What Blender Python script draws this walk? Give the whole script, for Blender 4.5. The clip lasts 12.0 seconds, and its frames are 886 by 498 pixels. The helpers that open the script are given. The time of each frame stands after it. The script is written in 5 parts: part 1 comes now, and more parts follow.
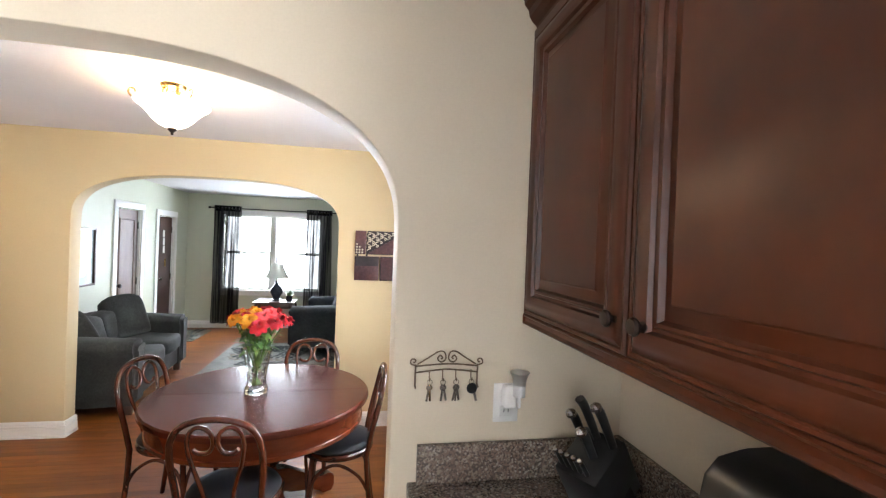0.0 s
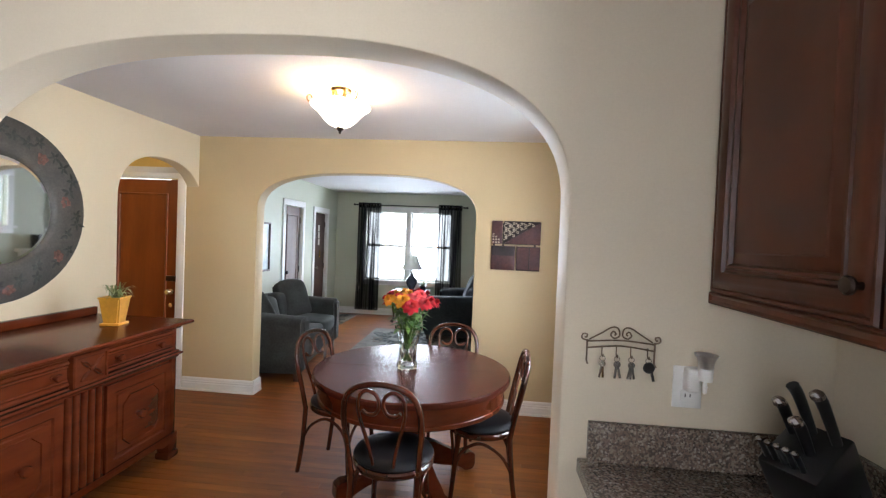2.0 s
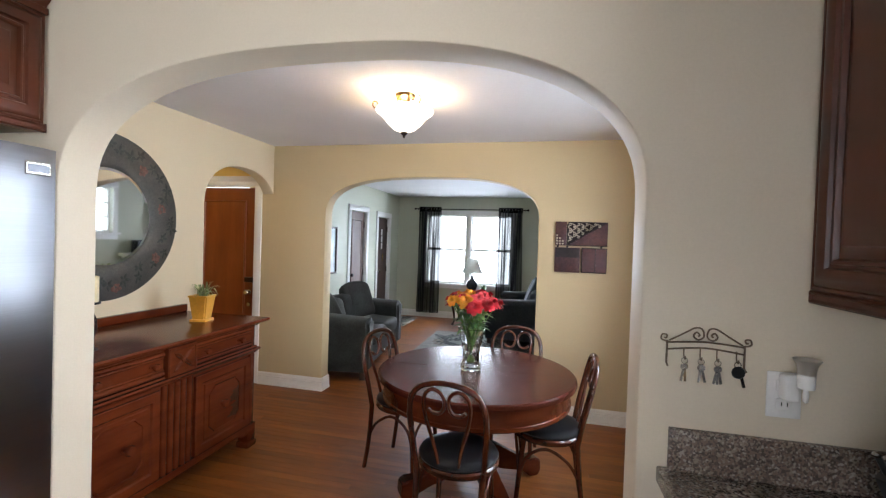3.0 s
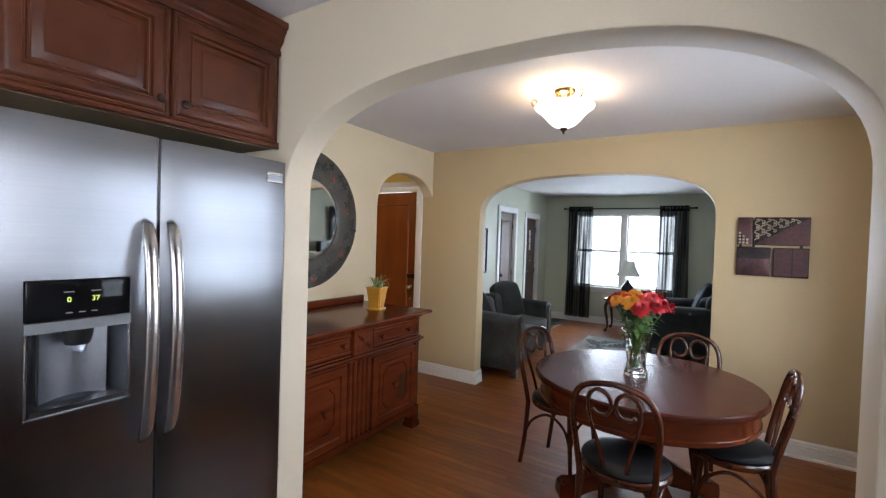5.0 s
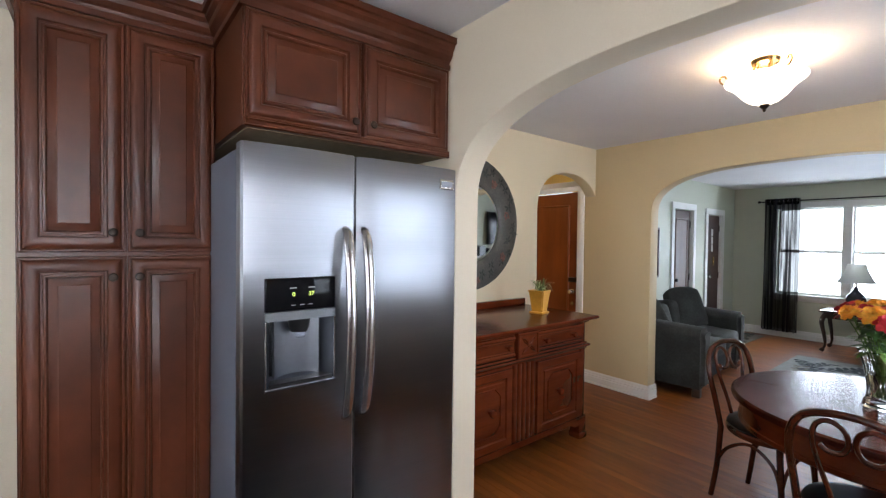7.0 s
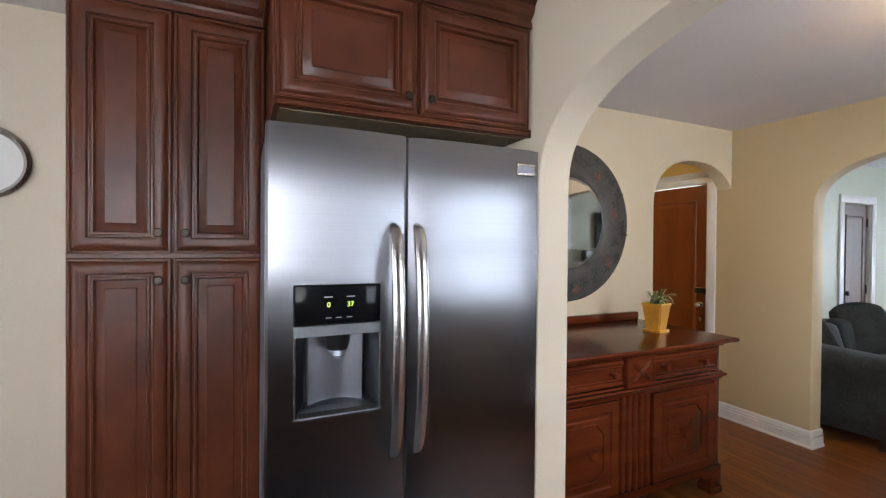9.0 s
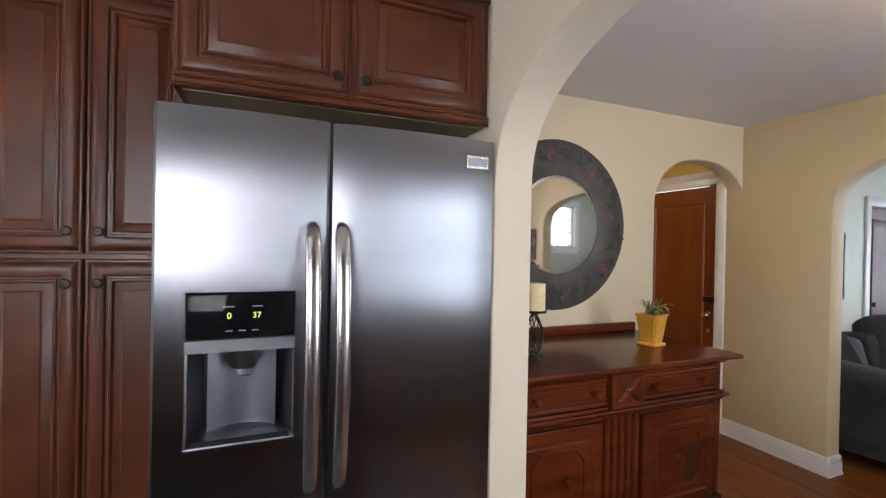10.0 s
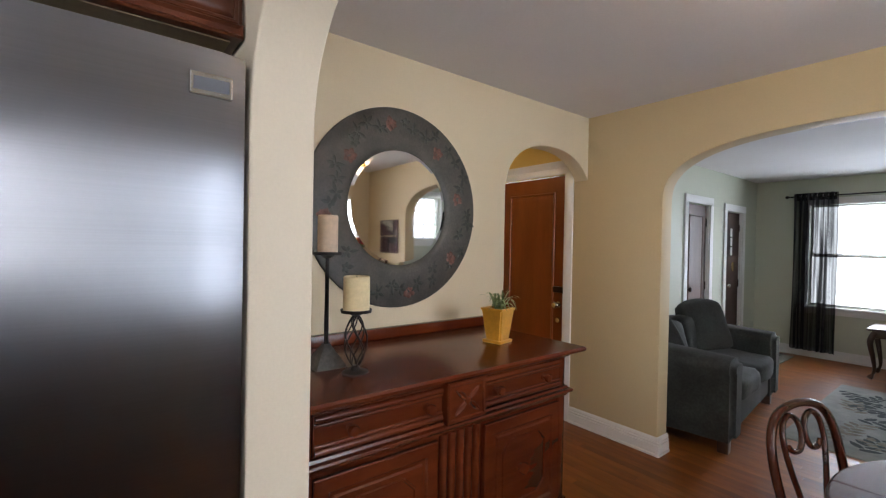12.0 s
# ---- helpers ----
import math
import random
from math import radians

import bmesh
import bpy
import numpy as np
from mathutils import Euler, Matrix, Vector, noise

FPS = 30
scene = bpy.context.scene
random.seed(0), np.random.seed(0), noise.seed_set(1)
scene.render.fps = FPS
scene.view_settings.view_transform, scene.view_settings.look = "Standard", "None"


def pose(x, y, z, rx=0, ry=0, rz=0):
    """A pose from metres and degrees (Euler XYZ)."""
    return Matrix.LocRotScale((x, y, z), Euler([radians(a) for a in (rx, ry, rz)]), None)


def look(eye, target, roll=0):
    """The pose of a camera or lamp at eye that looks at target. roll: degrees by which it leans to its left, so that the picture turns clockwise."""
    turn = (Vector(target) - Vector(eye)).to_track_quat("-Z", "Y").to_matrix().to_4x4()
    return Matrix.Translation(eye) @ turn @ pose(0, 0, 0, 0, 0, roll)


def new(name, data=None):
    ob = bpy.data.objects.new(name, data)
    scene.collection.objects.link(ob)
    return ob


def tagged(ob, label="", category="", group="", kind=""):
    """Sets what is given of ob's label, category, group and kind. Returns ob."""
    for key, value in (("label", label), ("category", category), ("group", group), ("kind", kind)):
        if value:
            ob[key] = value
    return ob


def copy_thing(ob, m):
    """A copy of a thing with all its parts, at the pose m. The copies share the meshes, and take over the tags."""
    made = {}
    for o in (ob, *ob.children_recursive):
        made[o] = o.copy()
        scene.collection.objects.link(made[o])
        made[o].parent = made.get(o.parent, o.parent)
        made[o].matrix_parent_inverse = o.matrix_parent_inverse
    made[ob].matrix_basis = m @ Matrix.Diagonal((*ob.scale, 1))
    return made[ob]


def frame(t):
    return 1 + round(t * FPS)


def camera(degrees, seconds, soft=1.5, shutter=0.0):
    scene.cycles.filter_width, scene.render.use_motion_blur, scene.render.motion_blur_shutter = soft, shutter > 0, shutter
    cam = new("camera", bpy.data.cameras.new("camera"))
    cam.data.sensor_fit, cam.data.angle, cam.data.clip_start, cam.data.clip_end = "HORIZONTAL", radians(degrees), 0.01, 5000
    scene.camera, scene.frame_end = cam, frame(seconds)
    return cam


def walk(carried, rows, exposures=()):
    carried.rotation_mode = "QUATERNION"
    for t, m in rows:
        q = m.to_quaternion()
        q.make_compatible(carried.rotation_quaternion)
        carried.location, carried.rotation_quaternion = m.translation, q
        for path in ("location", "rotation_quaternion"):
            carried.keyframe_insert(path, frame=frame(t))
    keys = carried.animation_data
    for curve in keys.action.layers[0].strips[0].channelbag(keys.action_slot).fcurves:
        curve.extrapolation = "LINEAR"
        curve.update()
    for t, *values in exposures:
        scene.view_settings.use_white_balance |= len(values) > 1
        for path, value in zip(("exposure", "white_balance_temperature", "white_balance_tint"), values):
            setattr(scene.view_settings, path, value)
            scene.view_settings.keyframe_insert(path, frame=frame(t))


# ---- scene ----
cam = camera(90.9, 12.0, soft=1.25)
PATH = [
    (0, (0.058, -1.157, 1.616), (0.424, 0.809, 1.605), 2.2),
    (0.5, (0.021, -1.162, 1.595), (0.244, 0.826, 1.568), 2.3),
    (1, (-0.015, -1.165, 1.575), (0.06, 0.833, 1.528), 2.4),
    (1.5, (-0.048, -1.168, 1.56), (-0.106, 0.83, 1.506), 2.4),
    (2, (-0.07, -1.172, 1.546), (-0.254, 0.819, 1.5), 2.3),
    (2.5, (-0.074, -1.165, 1.531), (-0.395, 0.809, 1.497), 1.9),
    (3, (-0.094, -1.177, 1.525), (-0.544, 0.771, 1.489), 1.9),
    (5, (-0.163, -1.256, 1.486), (-1.211, 0.447, 1.442), 1.9),
    (5.5, (-0.191, -1.268, 1.484), (-1.379, 0.34, 1.445), 1.6),
    (6, (-0.196, -1.295, 1.482), (-1.523, 0.202, 1.449), 1.3),
    (6.5, (-0.206, -1.295, 1.482), (-1.661, 0.077, 1.447), 1.1),
    (7, (-0.211, -1.288, 1.473), (-1.779, -0.048, 1.433), 0.7),
    (7.5, (-0.242, -1.254, 1.47), (-1.901, -0.139, 1.42), 0.5),
    (9.5, (-0.496, -0.831, 1.452), (-2.339, -0.055, 1.441), 0.8),
    (10, (-0.521, -0.677, 1.46), (-2.373, 0.079, 1.449), 1.1),
    (10.5, (-0.542, -0.558, 1.44), (-2.376, 0.24, 1.442), 1.3),
    (11, (-0.617, -0.442, 1.426), (-2.399, 0.466, 1.422), 1.1),
    (11.5, (-0.694, -0.336, 1.42), (-2.395, 0.714, 1.406), 0.9),
    (12, (-0.776, -0.241, 1.421), (-2.353, 0.989, 1.399), 1.1),
]
walk(cam, [(t, look(eye, target, roll)) for t, eye, target, roll in PATH], [(0, 0.46, 6250, 12), (1, 0.12, 6150, 12), (1.5, 0.04, 6100, 12), (2.5, -0.13, 6050, 12), (5.5, -0.55, 5950, 12), (7.5, -0.46, 6000, 12), (10.5, -0.56, 6200, 14), (12, -0.69, 6250, 14)])

# ---- light ----
world = bpy.data.worlds.new("sky")
world.use_nodes = True
scene.world = world
_n = world.node_tree.nodes
_sky = _n.new("ShaderNodeTexSky")
_sky.sky_type, _sky.sun_disc = "NISHITA", False
_sky.sun_elevation, _sky.sun_rotation = radians(67), radians(191)
world.node_tree.links.new(_sky.outputs[0], _n["Background"].inputs[0])
_n["Background"].inputs[1].default_value = 0.15

_sun = bpy.data.lights.new("sun", "SUN")
_sun.energy, _sun.angle, _sun.color = 2.5, radians(0.5), (1, 0.95, 0.88)
new("sun", _sun).matrix_world = look((2, -10, 24), (0, 0, 0))


def window_light(name, eye, target, w, h, watts, color=(0.82, 0.91, 1.0)):
    d = bpy.data.lights.new(name, "AREA")
    d.shape, d.size, d.size_y, d.energy, d.color = "RECTANGLE", w, h, watts, color
    new(name, d).matrix_world = look(eye, target)


window_light("front_window_light", (-1.53, 7.5, 1.4), (-1.53, 0, 1.0), 1.10, 1.3, 92)
window_light("living_side_window_light", (1.02, 3.775, 1.83), (-3, 3.775, 1.2), 0.5, 0.6, 4)
window_light("dining_window_light", (1.02, 1.3, 1.45), (-3, 1.3, 1.1), 1.0, 1.1, 38, (0.86, 0.93, 1.0))
window_light("kitchen_window_light", (1.02, -1.75, 1.6), (-3, -1.4, 1.2), 0.9, 0.85, 44, (1.0, 0.975, 0.95))
# Added fill on the arch wall, through an unseen, made-up back window.
window_light("kitchen_back_fill_light", (-0.9, -3.4, 1.5), (-0.6, 0, 1.3), 1.5, 1.15, 9, (1.0, 0.97, 0.95))
_hall = bpy.data.lights.new("hall_bulb", "POINT")
_hall.energy, _hall.shadow_soft_size, _hall.color = 7.5, 0.08, (1.0, 0.78, 0.45)
new("hall_bulb", _hall).location = (-3.55, 1.7, 2.25)
_bulb = bpy.data.lights.new("bulb", "POINT")
_bulb.energy, _bulb.shadow_soft_size, _bulb.color = 17, 0.05, (1.0, 0.74, 0.45)
new("bulb", _bulb).location = (-0.97, 1.43, 2.31)


# ---- mesh helpers ----
def box(bm, x0, x1, y0, y1, z0, z1, bevel=0.0, seg=2):
    r = bmesh.ops.create_cube(bm, size=1.0)
    vs = r["verts"]
    for v in vs:
        v.co = Vector(((x0 + x1) / 2 + v.co.x * (x1 - x0), (y0 + y1) / 2 + v.co.y * (y1 - y0), (z0 + z1) / 2 + v.co.z * (z1 - z0)))
    if bevel:
        es = list({e for v in vs for e in v.link_edges})
        bmesh.ops.bevel(bm, geom=es, offset=bevel, segments=seg, profile=0.5, affect="EDGES")
    return bm


def bx(*a, **k):
    return box(bmesh.new(), *a, **k)


def prism(points, axis, a, b, bm=None):
    """A closed outline in the plane across an axis, drawn out along it from a to b."""
    bm = bm or bmesh.new()

    def at(p, q):
        return {"x": (q, p[0], p[1]), "y": (p[0], q, p[1]), "z": (p[0], p[1], q)}[axis]

    lo = [bm.verts.new(at(p, a)) for p in points]
    hi = [bm.verts.new(at(p, b)) for p in points]
    n = len(points)
    fs = [bm.faces.new(lo), bm.faces.new(hi[::-1])]
    for i in range(n):
        bm.faces.new((lo[i], hi[i], hi[(i + 1) % n], lo[(i + 1) % n]))
    bmesh.ops.recalc_face_normals(bm, faces=bm.faces[:])
    bmesh.ops.triangulate(bm, faces=fs)
    return bm


def lathe(profile, seg=32, bm=None, at=(0, 0, 0), phase=0.0):
    """Turns (radius, z) about the upright axis."""
    bm = bm or bmesh.new()
    rings = []
    for r, z in profile:
        if r < 1e-5:
            rings.append([bm.verts.new((at[0], at[1], at[2] + z))])
        else:
            rings.append([bm.verts.new((at[0] + r * math.cos(phase + 2 * math.pi * i / seg), at[1] + r * math.sin(phase + 2 * math.pi * i / seg), at[2] + z)) for i in range(seg)])
    for p, q in zip(rings, rings[1:]):
        for i in range(seg):
            j = (i + 1) % seg
            if len(p) == 1 and len(q) == 1:
                continue
            if len(p) == 1:
                bm.faces.new((p[0], q[j], q[i]))
            elif len(q) == 1:
                bm.faces.new((p[i], p[j], q[0]))
            else:
                bm.faces.new((p[i], p[j], q[j], q[i]))
    return bm


def smoothed(points, steps=6):
    """A smooth line through the given points."""
    ps = [Vector(p) for p in points]
    out = []
    for i in range(len(ps) - 1):
        a, b, c, d = ps[max(i - 1, 0)], ps[i], ps[i + 1], ps[min(i + 2, len(ps) - 1)]
        for k in range(steps):
            t = k / steps
            out.append(0.5 * (2 * b + (c - a) * t + (2 * a - 5 * b + 4 * c - d) * t * t + (3 * b - a - 3 * c + d) * t**3))
    return out + [ps[-1]]


def tube(points, r, seg=8, bm=None, closed=False, flat=1.0):
    """A round bar along a line; r is one radius or one for each point."""
    bm = bm or bmesh.new()
    ps = [Vector(p) for p in points]
    n = len(ps)
    rs = r if isinstance(r, (list, tuple)) else [r] * n
    rings, side = [], None
    for i, p in enumerate(ps):
        d = (ps[(i + 1) % n] - ps[i - 1]) if closed else (ps[min(i + 1, n - 1)] - ps[max(i - 1, 0)])
        d.normalize()
        if side is None:
            side = d.orthogonal().normalized()
        side = (side - d * side.dot(d)).normalized()
        up = d.cross(side)
        rings.append([bm.verts.new(p + rs[i] * (side * math.cos(2 * math.pi * k / seg) + flat * up * math.sin(2 * math.pi * k / seg))) for k in range(seg)])
    pairs = list(zip(rings, rings[1:])) + ([(rings[-1], rings[0])] if closed else [])
    for a, b in pairs:
        for k in range(seg):
            bm.faces.new((a[k], a[(k + 1) % seg], b[(k + 1) % seg], b[k]))
    if not closed:
        bm.faces.new(rings[0][::-1])
        bm.faces.new(rings[-1])
    return bm


def place(bm, m):
    bmesh.ops.transform(bm, matrix=m, verts=bm.verts[:])
    return bm


def part(name, bm, material, parent=None, label="", smooth=None):
    """Links a bmesh as one mesh object."""
    bmesh.ops.recalc_face_normals(bm, faces=bm.faces[:])
    me = bpy.data.meshes.new(name)
    bm.to_mesh(me)
    bm.free()
    me.materials.append(material)
    if smooth is not None:
        me.polygons.foreach_set("use_smooth", [True] * len(me.polygons))
        me.set_sharp_from_angle(angle=radians(smooth))
    ob = new(name, me)
    if parent:
        ob.parent = parent
    return tagged(ob, label)


def thing(name, label, category, m=None, group="", kind=""):
    ob = tagged(new(name), label, category, group, kind)
    ob.empty_display_size = 0.1
    if m is not None:
        ob.matrix_basis = m
    return ob


def structure(name, bm, material, label, category, smooth=None):
    return tagged(part(name, bm, material, None, label, smooth), label, category, "", "structure")


# ---- materials ----
def material(name, base, rough=0.5, metal=0.0, vary=0.12, scale=3.0, fine=60.0, bump=0.15, stretch=(1, 1, 1), second=None, spots=None, coat=0.0, sheen=0.0, depth=0.004, spec=0.5, each=0.0, band=(0.35, 0.65), island=False):
    """A surface with a broad and a fine variation of its colour, its gloss and its relief."""
    m = bpy.data.materials.new(name)
    m.use_nodes = True
    n, l = m.node_tree.nodes, m.node_tree.links
    b = n["Principled BSDF"]
    co = n.new("ShaderNodeTexCoord")
    mp = n.new("ShaderNodeMapping")
    mp.inputs["Scale"].default_value = stretch
    l.new(co.outputs["Object"], mp.inputs[0])
    big, small = n.new("ShaderNodeTexNoise"), n.new("ShaderNodeTexNoise")
    for t, s, d in ((big, scale, 4), (small, fine, 6)):
        t.inputs["Scale"].default_value, t.inputs["Detail"].default_value = s, d
        l.new(mp.outputs[0], t.inputs["Vector"])
    info = n.new("ShaderNodeNewGeometry" if island else "ShaderNodeObjectInfo")
    pick = info.outputs["Random Per Island" if island else "Random"]
    if each:
        ad = n.new("ShaderNodeVectorMath")
        ad.operation = "MULTIPLY_ADD"
        l.new(pick, ad.inputs[0])
        ad.inputs[1].default_value = (37, 91, 53)
        l.new(co.outputs["Object"], ad.inputs[2])
        l.new(ad.outputs[0], mp.inputs[0])
    mixb = n.new("ShaderNodeMix")
    mixb.data_type = "RGBA"
    dark = second or tuple(c * (1 - 2.2 * vary) for c in base)
    mixb.inputs[6].default_value, mixb.inputs[7].default_value = (*dark, 1), (*base, 1)
    ramp = n.new("ShaderNodeMapRange")
    ramp.inputs[1].default_value, ramp.inputs[2].default_value = band
    l.new(big.outputs[0], ramp.inputs[0])
    l.new(ramp.outputs[0], mixb.inputs[0])
    hsv = n.new("ShaderNodeHueSaturation")
    val = n.new("ShaderNodeMapRange")
    val.inputs[1].default_value, val.inputs[2].default_value = 0.3, 0.7
    val.inputs[3].default_value, val.inputs[4].default_value = 1 - vary, 1 + vary
    l.new(small.outputs[0], val.inputs[0])
    out_val = val.outputs[0]
    if each:
        ev = n.new("ShaderNodeMapRange")
        ev.inputs[3].default_value, ev.inputs[4].default_value = 1 - each, 1 + each
        l.new(pick, ev.inputs[0])
        mu = n.new("ShaderNodeMath")
        mu.operation = "MULTIPLY"
        l.new(val.outputs[0], mu.inputs[0])
        l.new(ev.outputs[0], mu.inputs[1])
        out_val = mu.outputs[0]
    l.new(out_val, hsv.inputs["Value"])
    l.new(mixb.outputs[2], hsv.inputs["Color"])
    col = hsv.outputs[0]
    if spots:
        vo = n.new("ShaderNodeTexVoronoi")
        vo.inputs["Scale"].default_value = spots[0]
        l.new(mp.outputs[0], vo.inputs["Vector"])
        cr = n.new("ShaderNodeValToRGB")
        cr.color_ramp.interpolation = "CONSTANT"
        for i, (p, c) in enumerate(spots[1]):
            e = cr.color_ramp.elements[i] if i < 2 else cr.color_ramp.elements.new(p)
            e.position, e.color = p, (*c, 1)
        sep = n.new("ShaderNodeSeparateColor")
        l.new(vo.outputs["Color"], sep.inputs[0])
        l.new(sep.outputs[0], cr.inputs[0])
        mx = n.new("ShaderNodeMix")
        mx.data_type = "RGBA"
        mx.inputs[0].default_value = spots[2]
        l.new(col, mx.inputs[6])
        l.new(cr.outputs[0], mx.inputs[7])
        col = mx.outputs[2]
    l.new(col, b.inputs["Base Color"])
    rr = n.new("ShaderNodeMapRange")
    rr.inputs[3].default_value, rr.inputs[4].default_value = max(rough - 0.03, 0.02), min(rough + 0.03, 1)
    l.new(big.outputs[0], rr.inputs[0])
    l.new(rr.outputs[0], b.inputs["Roughness"])
    b.inputs["Metallic"].default_value = metal
    b.inputs["Coat Weight"].default_value = coat
    b.inputs["Coat Roughness"].default_value = 0.15
    b.inputs["Sheen Weight"].default_value = sheen
    b.inputs["Specular IOR Level"].default_value = spec
    if bump:
        bp = n.new("ShaderNodeBump")
        bp.inputs["Strength"].default_value, bp.inputs["Distance"].default_value = bump, depth
        l.new(small.outputs[0], bp.inputs["Height"])
        l.new(bp.outputs[0], b.inputs["Normal"])
    return m


def clear(name, tint=(1, 1, 1), rough=0.0, ior=1.45):
    m = bpy.data.materials.new(name)
    m.use_nodes = True
    b = m.node_tree.nodes["Principled BSDF"]
    b.inputs["Base Color"].default_value = (*tint, 1)
    b.inputs["Transmission Weight"].default_value, b.inputs["Roughness"].default_value, b.inputs["IOR"].default_value = 1, rough, ior
    return m


def glowing(name, color, strength):
    m = bpy.data.materials.new(name)
    m.use_nodes = True
    b = m.node_tree.nodes["Principled BSDF"]
    b.inputs["Base Color"].default_value = (*color, 1)
    b.inputs["Emission Color"].default_value, b.inputs["Emission Strength"].default_value = (*color, 1), strength
    return m


PAINT = material("cream_paint", (0.69, 0.605, 0.47), 0.55, vary=0.02, scale=0.8, fine=140, bump=0.12, depth=0.002)
# Dining paint twice: paler where daylight falls, browner for the shaded far wall.
DINING_LIT = material("lit_dining_paint", (0.67, 0.575, 0.405), 0.55, vary=0.02, scale=0.8, fine=140, bump=0.12, depth=0.002)
HALLPAINT = material("yellow_hall_paint", (0.74, 0.54, 0.17), 0.55, vary=0.02, scale=0.8, fine=140, bump=0.12, depth=0.002)
DINING_SHADED = material("shaded_dining_paint", (0.57, 0.45, 0.265), 0.55, vary=0.02, scale=0.8, fine=140, bump=0.12, depth=0.002)
SAGE = material("sage_paint", (0.56, 0.58, 0.46), 0.55, vary=0.02, scale=0.8, fine=140, bump=0.12, depth=0.002)
CEIL = material("ceiling_paint", (0.75, 0.725, 0.73), 0.8, vary=0.02, scale=1.5, fine=90, bump=0.2, depth=0.003)
TRIM = material("white_trim_paint", (0.80, 0.79, 0.76), 0.3, vary=0.02, scale=2, fine=80, bump=0.04)
OAK = material("oak_floorboards", (0.255, 0.083, 0.016), 0.36, vary=0.12, scale=2.2, fine=14, bump=0.01, stretch=(0.6, 3.5, 1), second=(0.155, 0.045, 0.008), each=0.14, coat=0.0, spec=0.36)
OAK_ISLANDS = material("oak_floorboards_joined", (0.255, 0.083, 0.016), 0.36, vary=0.12, scale=2.2, fine=14, bump=0.01, stretch=(0.6, 3.5, 1), second=(0.155, 0.045, 0.008), each=0.14, coat=0.0, spec=0.36, island=True)
JOINT = material("floor_joints", (0.05, 0.02, 0.01), 0.8)
DARKFLOOR = material("dark_unseen_floor", (0.045, 0.043, 0.042), 0.5, vary=0.2, scale=6, fine=60, bump=0.2)
CABINET = material("cherry_stained_cabinet", (0.092, 0.0240, 0.0092), 0.33, spec=0.36, vary=0.07, scale=5, fine=26, bump=0.008, stretch=(1, 1, 0.8), second=(0.058, 0.0150, 0.0060), coat=0.0)
STEEL = material("brushed_steel", (0.27, 0.276, 0.305), 0.285, 1.0, vary=0.03, scale=2, fine=60, bump=0.0, stretch=(0.02, 1, 5))
_v = STEEL.node_tree.nodes.new("ShaderNodeCombineXYZ")
_v.inputs[1].default_value = 1.0
STEEL.node_tree.links.new(_v.outputs[0], STEEL.node_tree.nodes["Principled BSDF"].inputs["Tangent"])
STEEL.node_tree.nodes["Principled BSDF"].inputs["Anisotropic"].default_value = 0.95
MAHOGANY = material("mahogany", (0.104, 0.0205, 0.0060), 0.22, vary=0.06, scale=2.5, fine=18, bump=0.01, stretch=(0.6, 1, 4), second=(0.062, 0.011, 0.0035), coat=0.0, spec=0.5)
DOORWOOD = material("varnished_door_wood", (0.23, 0.060, 0.011), 0.34, vary=0.06, scale=2, fine=24, bump=0.03, stretch=(3, 3, 0.5), second=(0.17, 0.036, 0.006), coat=0.0)
SATIN = material("satin_steel", (0.23, 0.24, 0.275), 0.34, 1.0, vary=0.03, scale=4, fine=60, bump=0)
CABSIDE = material("cabinet_underside_ply", (0.24, 0.175, 0.105), 0.6, vary=0.1, scale=3, fine=40)
BRONZE = material("dark_bronze", (0.045, 0.032, 0.026), 0.35, 0.85, vary=0.1, scale=30, fine=200, bump=0.05)
FRIDGE_SIDE = material("grey_enamel", (0.15, 0.165, 0.21), 0.4, 0.2, vary=0.03, scale=3, fine=300, bump=0.1, depth=0.001)
BLACK = material("black_plastic", (0.012, 0.012, 0.013), 0.3, vary=0.1, scale=20, fine=200, bump=0.03)
GLOSSBLACK = material("black_glass", (0.006, 0.006, 0.007), 0.1, spec=0.12, vary=0.05, bump=0)
CHROME = material("polished_steel", (0.62, 0.60, 0.60), 0.22, 1.0, vary=0.03, scale=6, fine=80, bump=0.0)
GREYPLASTIC = material("grey_plastic", (0.22, 0.23, 0.25), 0.3, 0.4, vary=0.04, scale=8, fine=150, bump=0.03)
WHITEPLASTIC = material("white_plastic", (0.80, 0.79, 0.77), 0.35, vary=0.02, scale=10, fine=100, bump=0.02)
GRANITE = material("brown_granite", (0.20, 0.155, 0.125), 0.18, vary=0.25, scale=25, fine=160, bump=0.0, spots=(210, [(0.0, (0.05, 0.04, 0.038)), (0.25, (0.20, 0.14, 0.11)), (0.5, (0.30, 0.25, 0.20)), (0.72, (0.12, 0.09, 0.08)), (0.9, (0.42, 0.38, 0.34))], 0.65))
IRON = material("wrought_iron", (0.03, 0.026, 0.024), 0.5, 0.6, vary=0.2, scale=40, fine=200, bump=0.2)
RUSTIRON = material("bronzed_wire", (0.24, 0.17, 0.115), 0.45, 0.7, vary=0.2, scale=40, fine=200, bump=0.15)
BENTWOOD = material("dark_bentwood", (0.070, 0.017, 0.007), 0.2, vary=0.15, scale=6, fine=50, bump=0.04, second=(0.035, 0.009, 0.004), coat=0.2)
LEATHER = material("black_leatherette", (0.008, 0.008, 0.010), 0.5, spec=0.2, vary=0.15, scale=8, fine=160, bump=0.2, depth=0.002)
TABLETOP = material("table_mahogany", (0.058, 0.012, 0.006), 0.25, vary=0.06, scale=1.6, fine=22, bump=0.02, stretch=(0.5, 4, 1), second=(0.044, 0.010, 0.006), coat=0.0, spec=0.20)
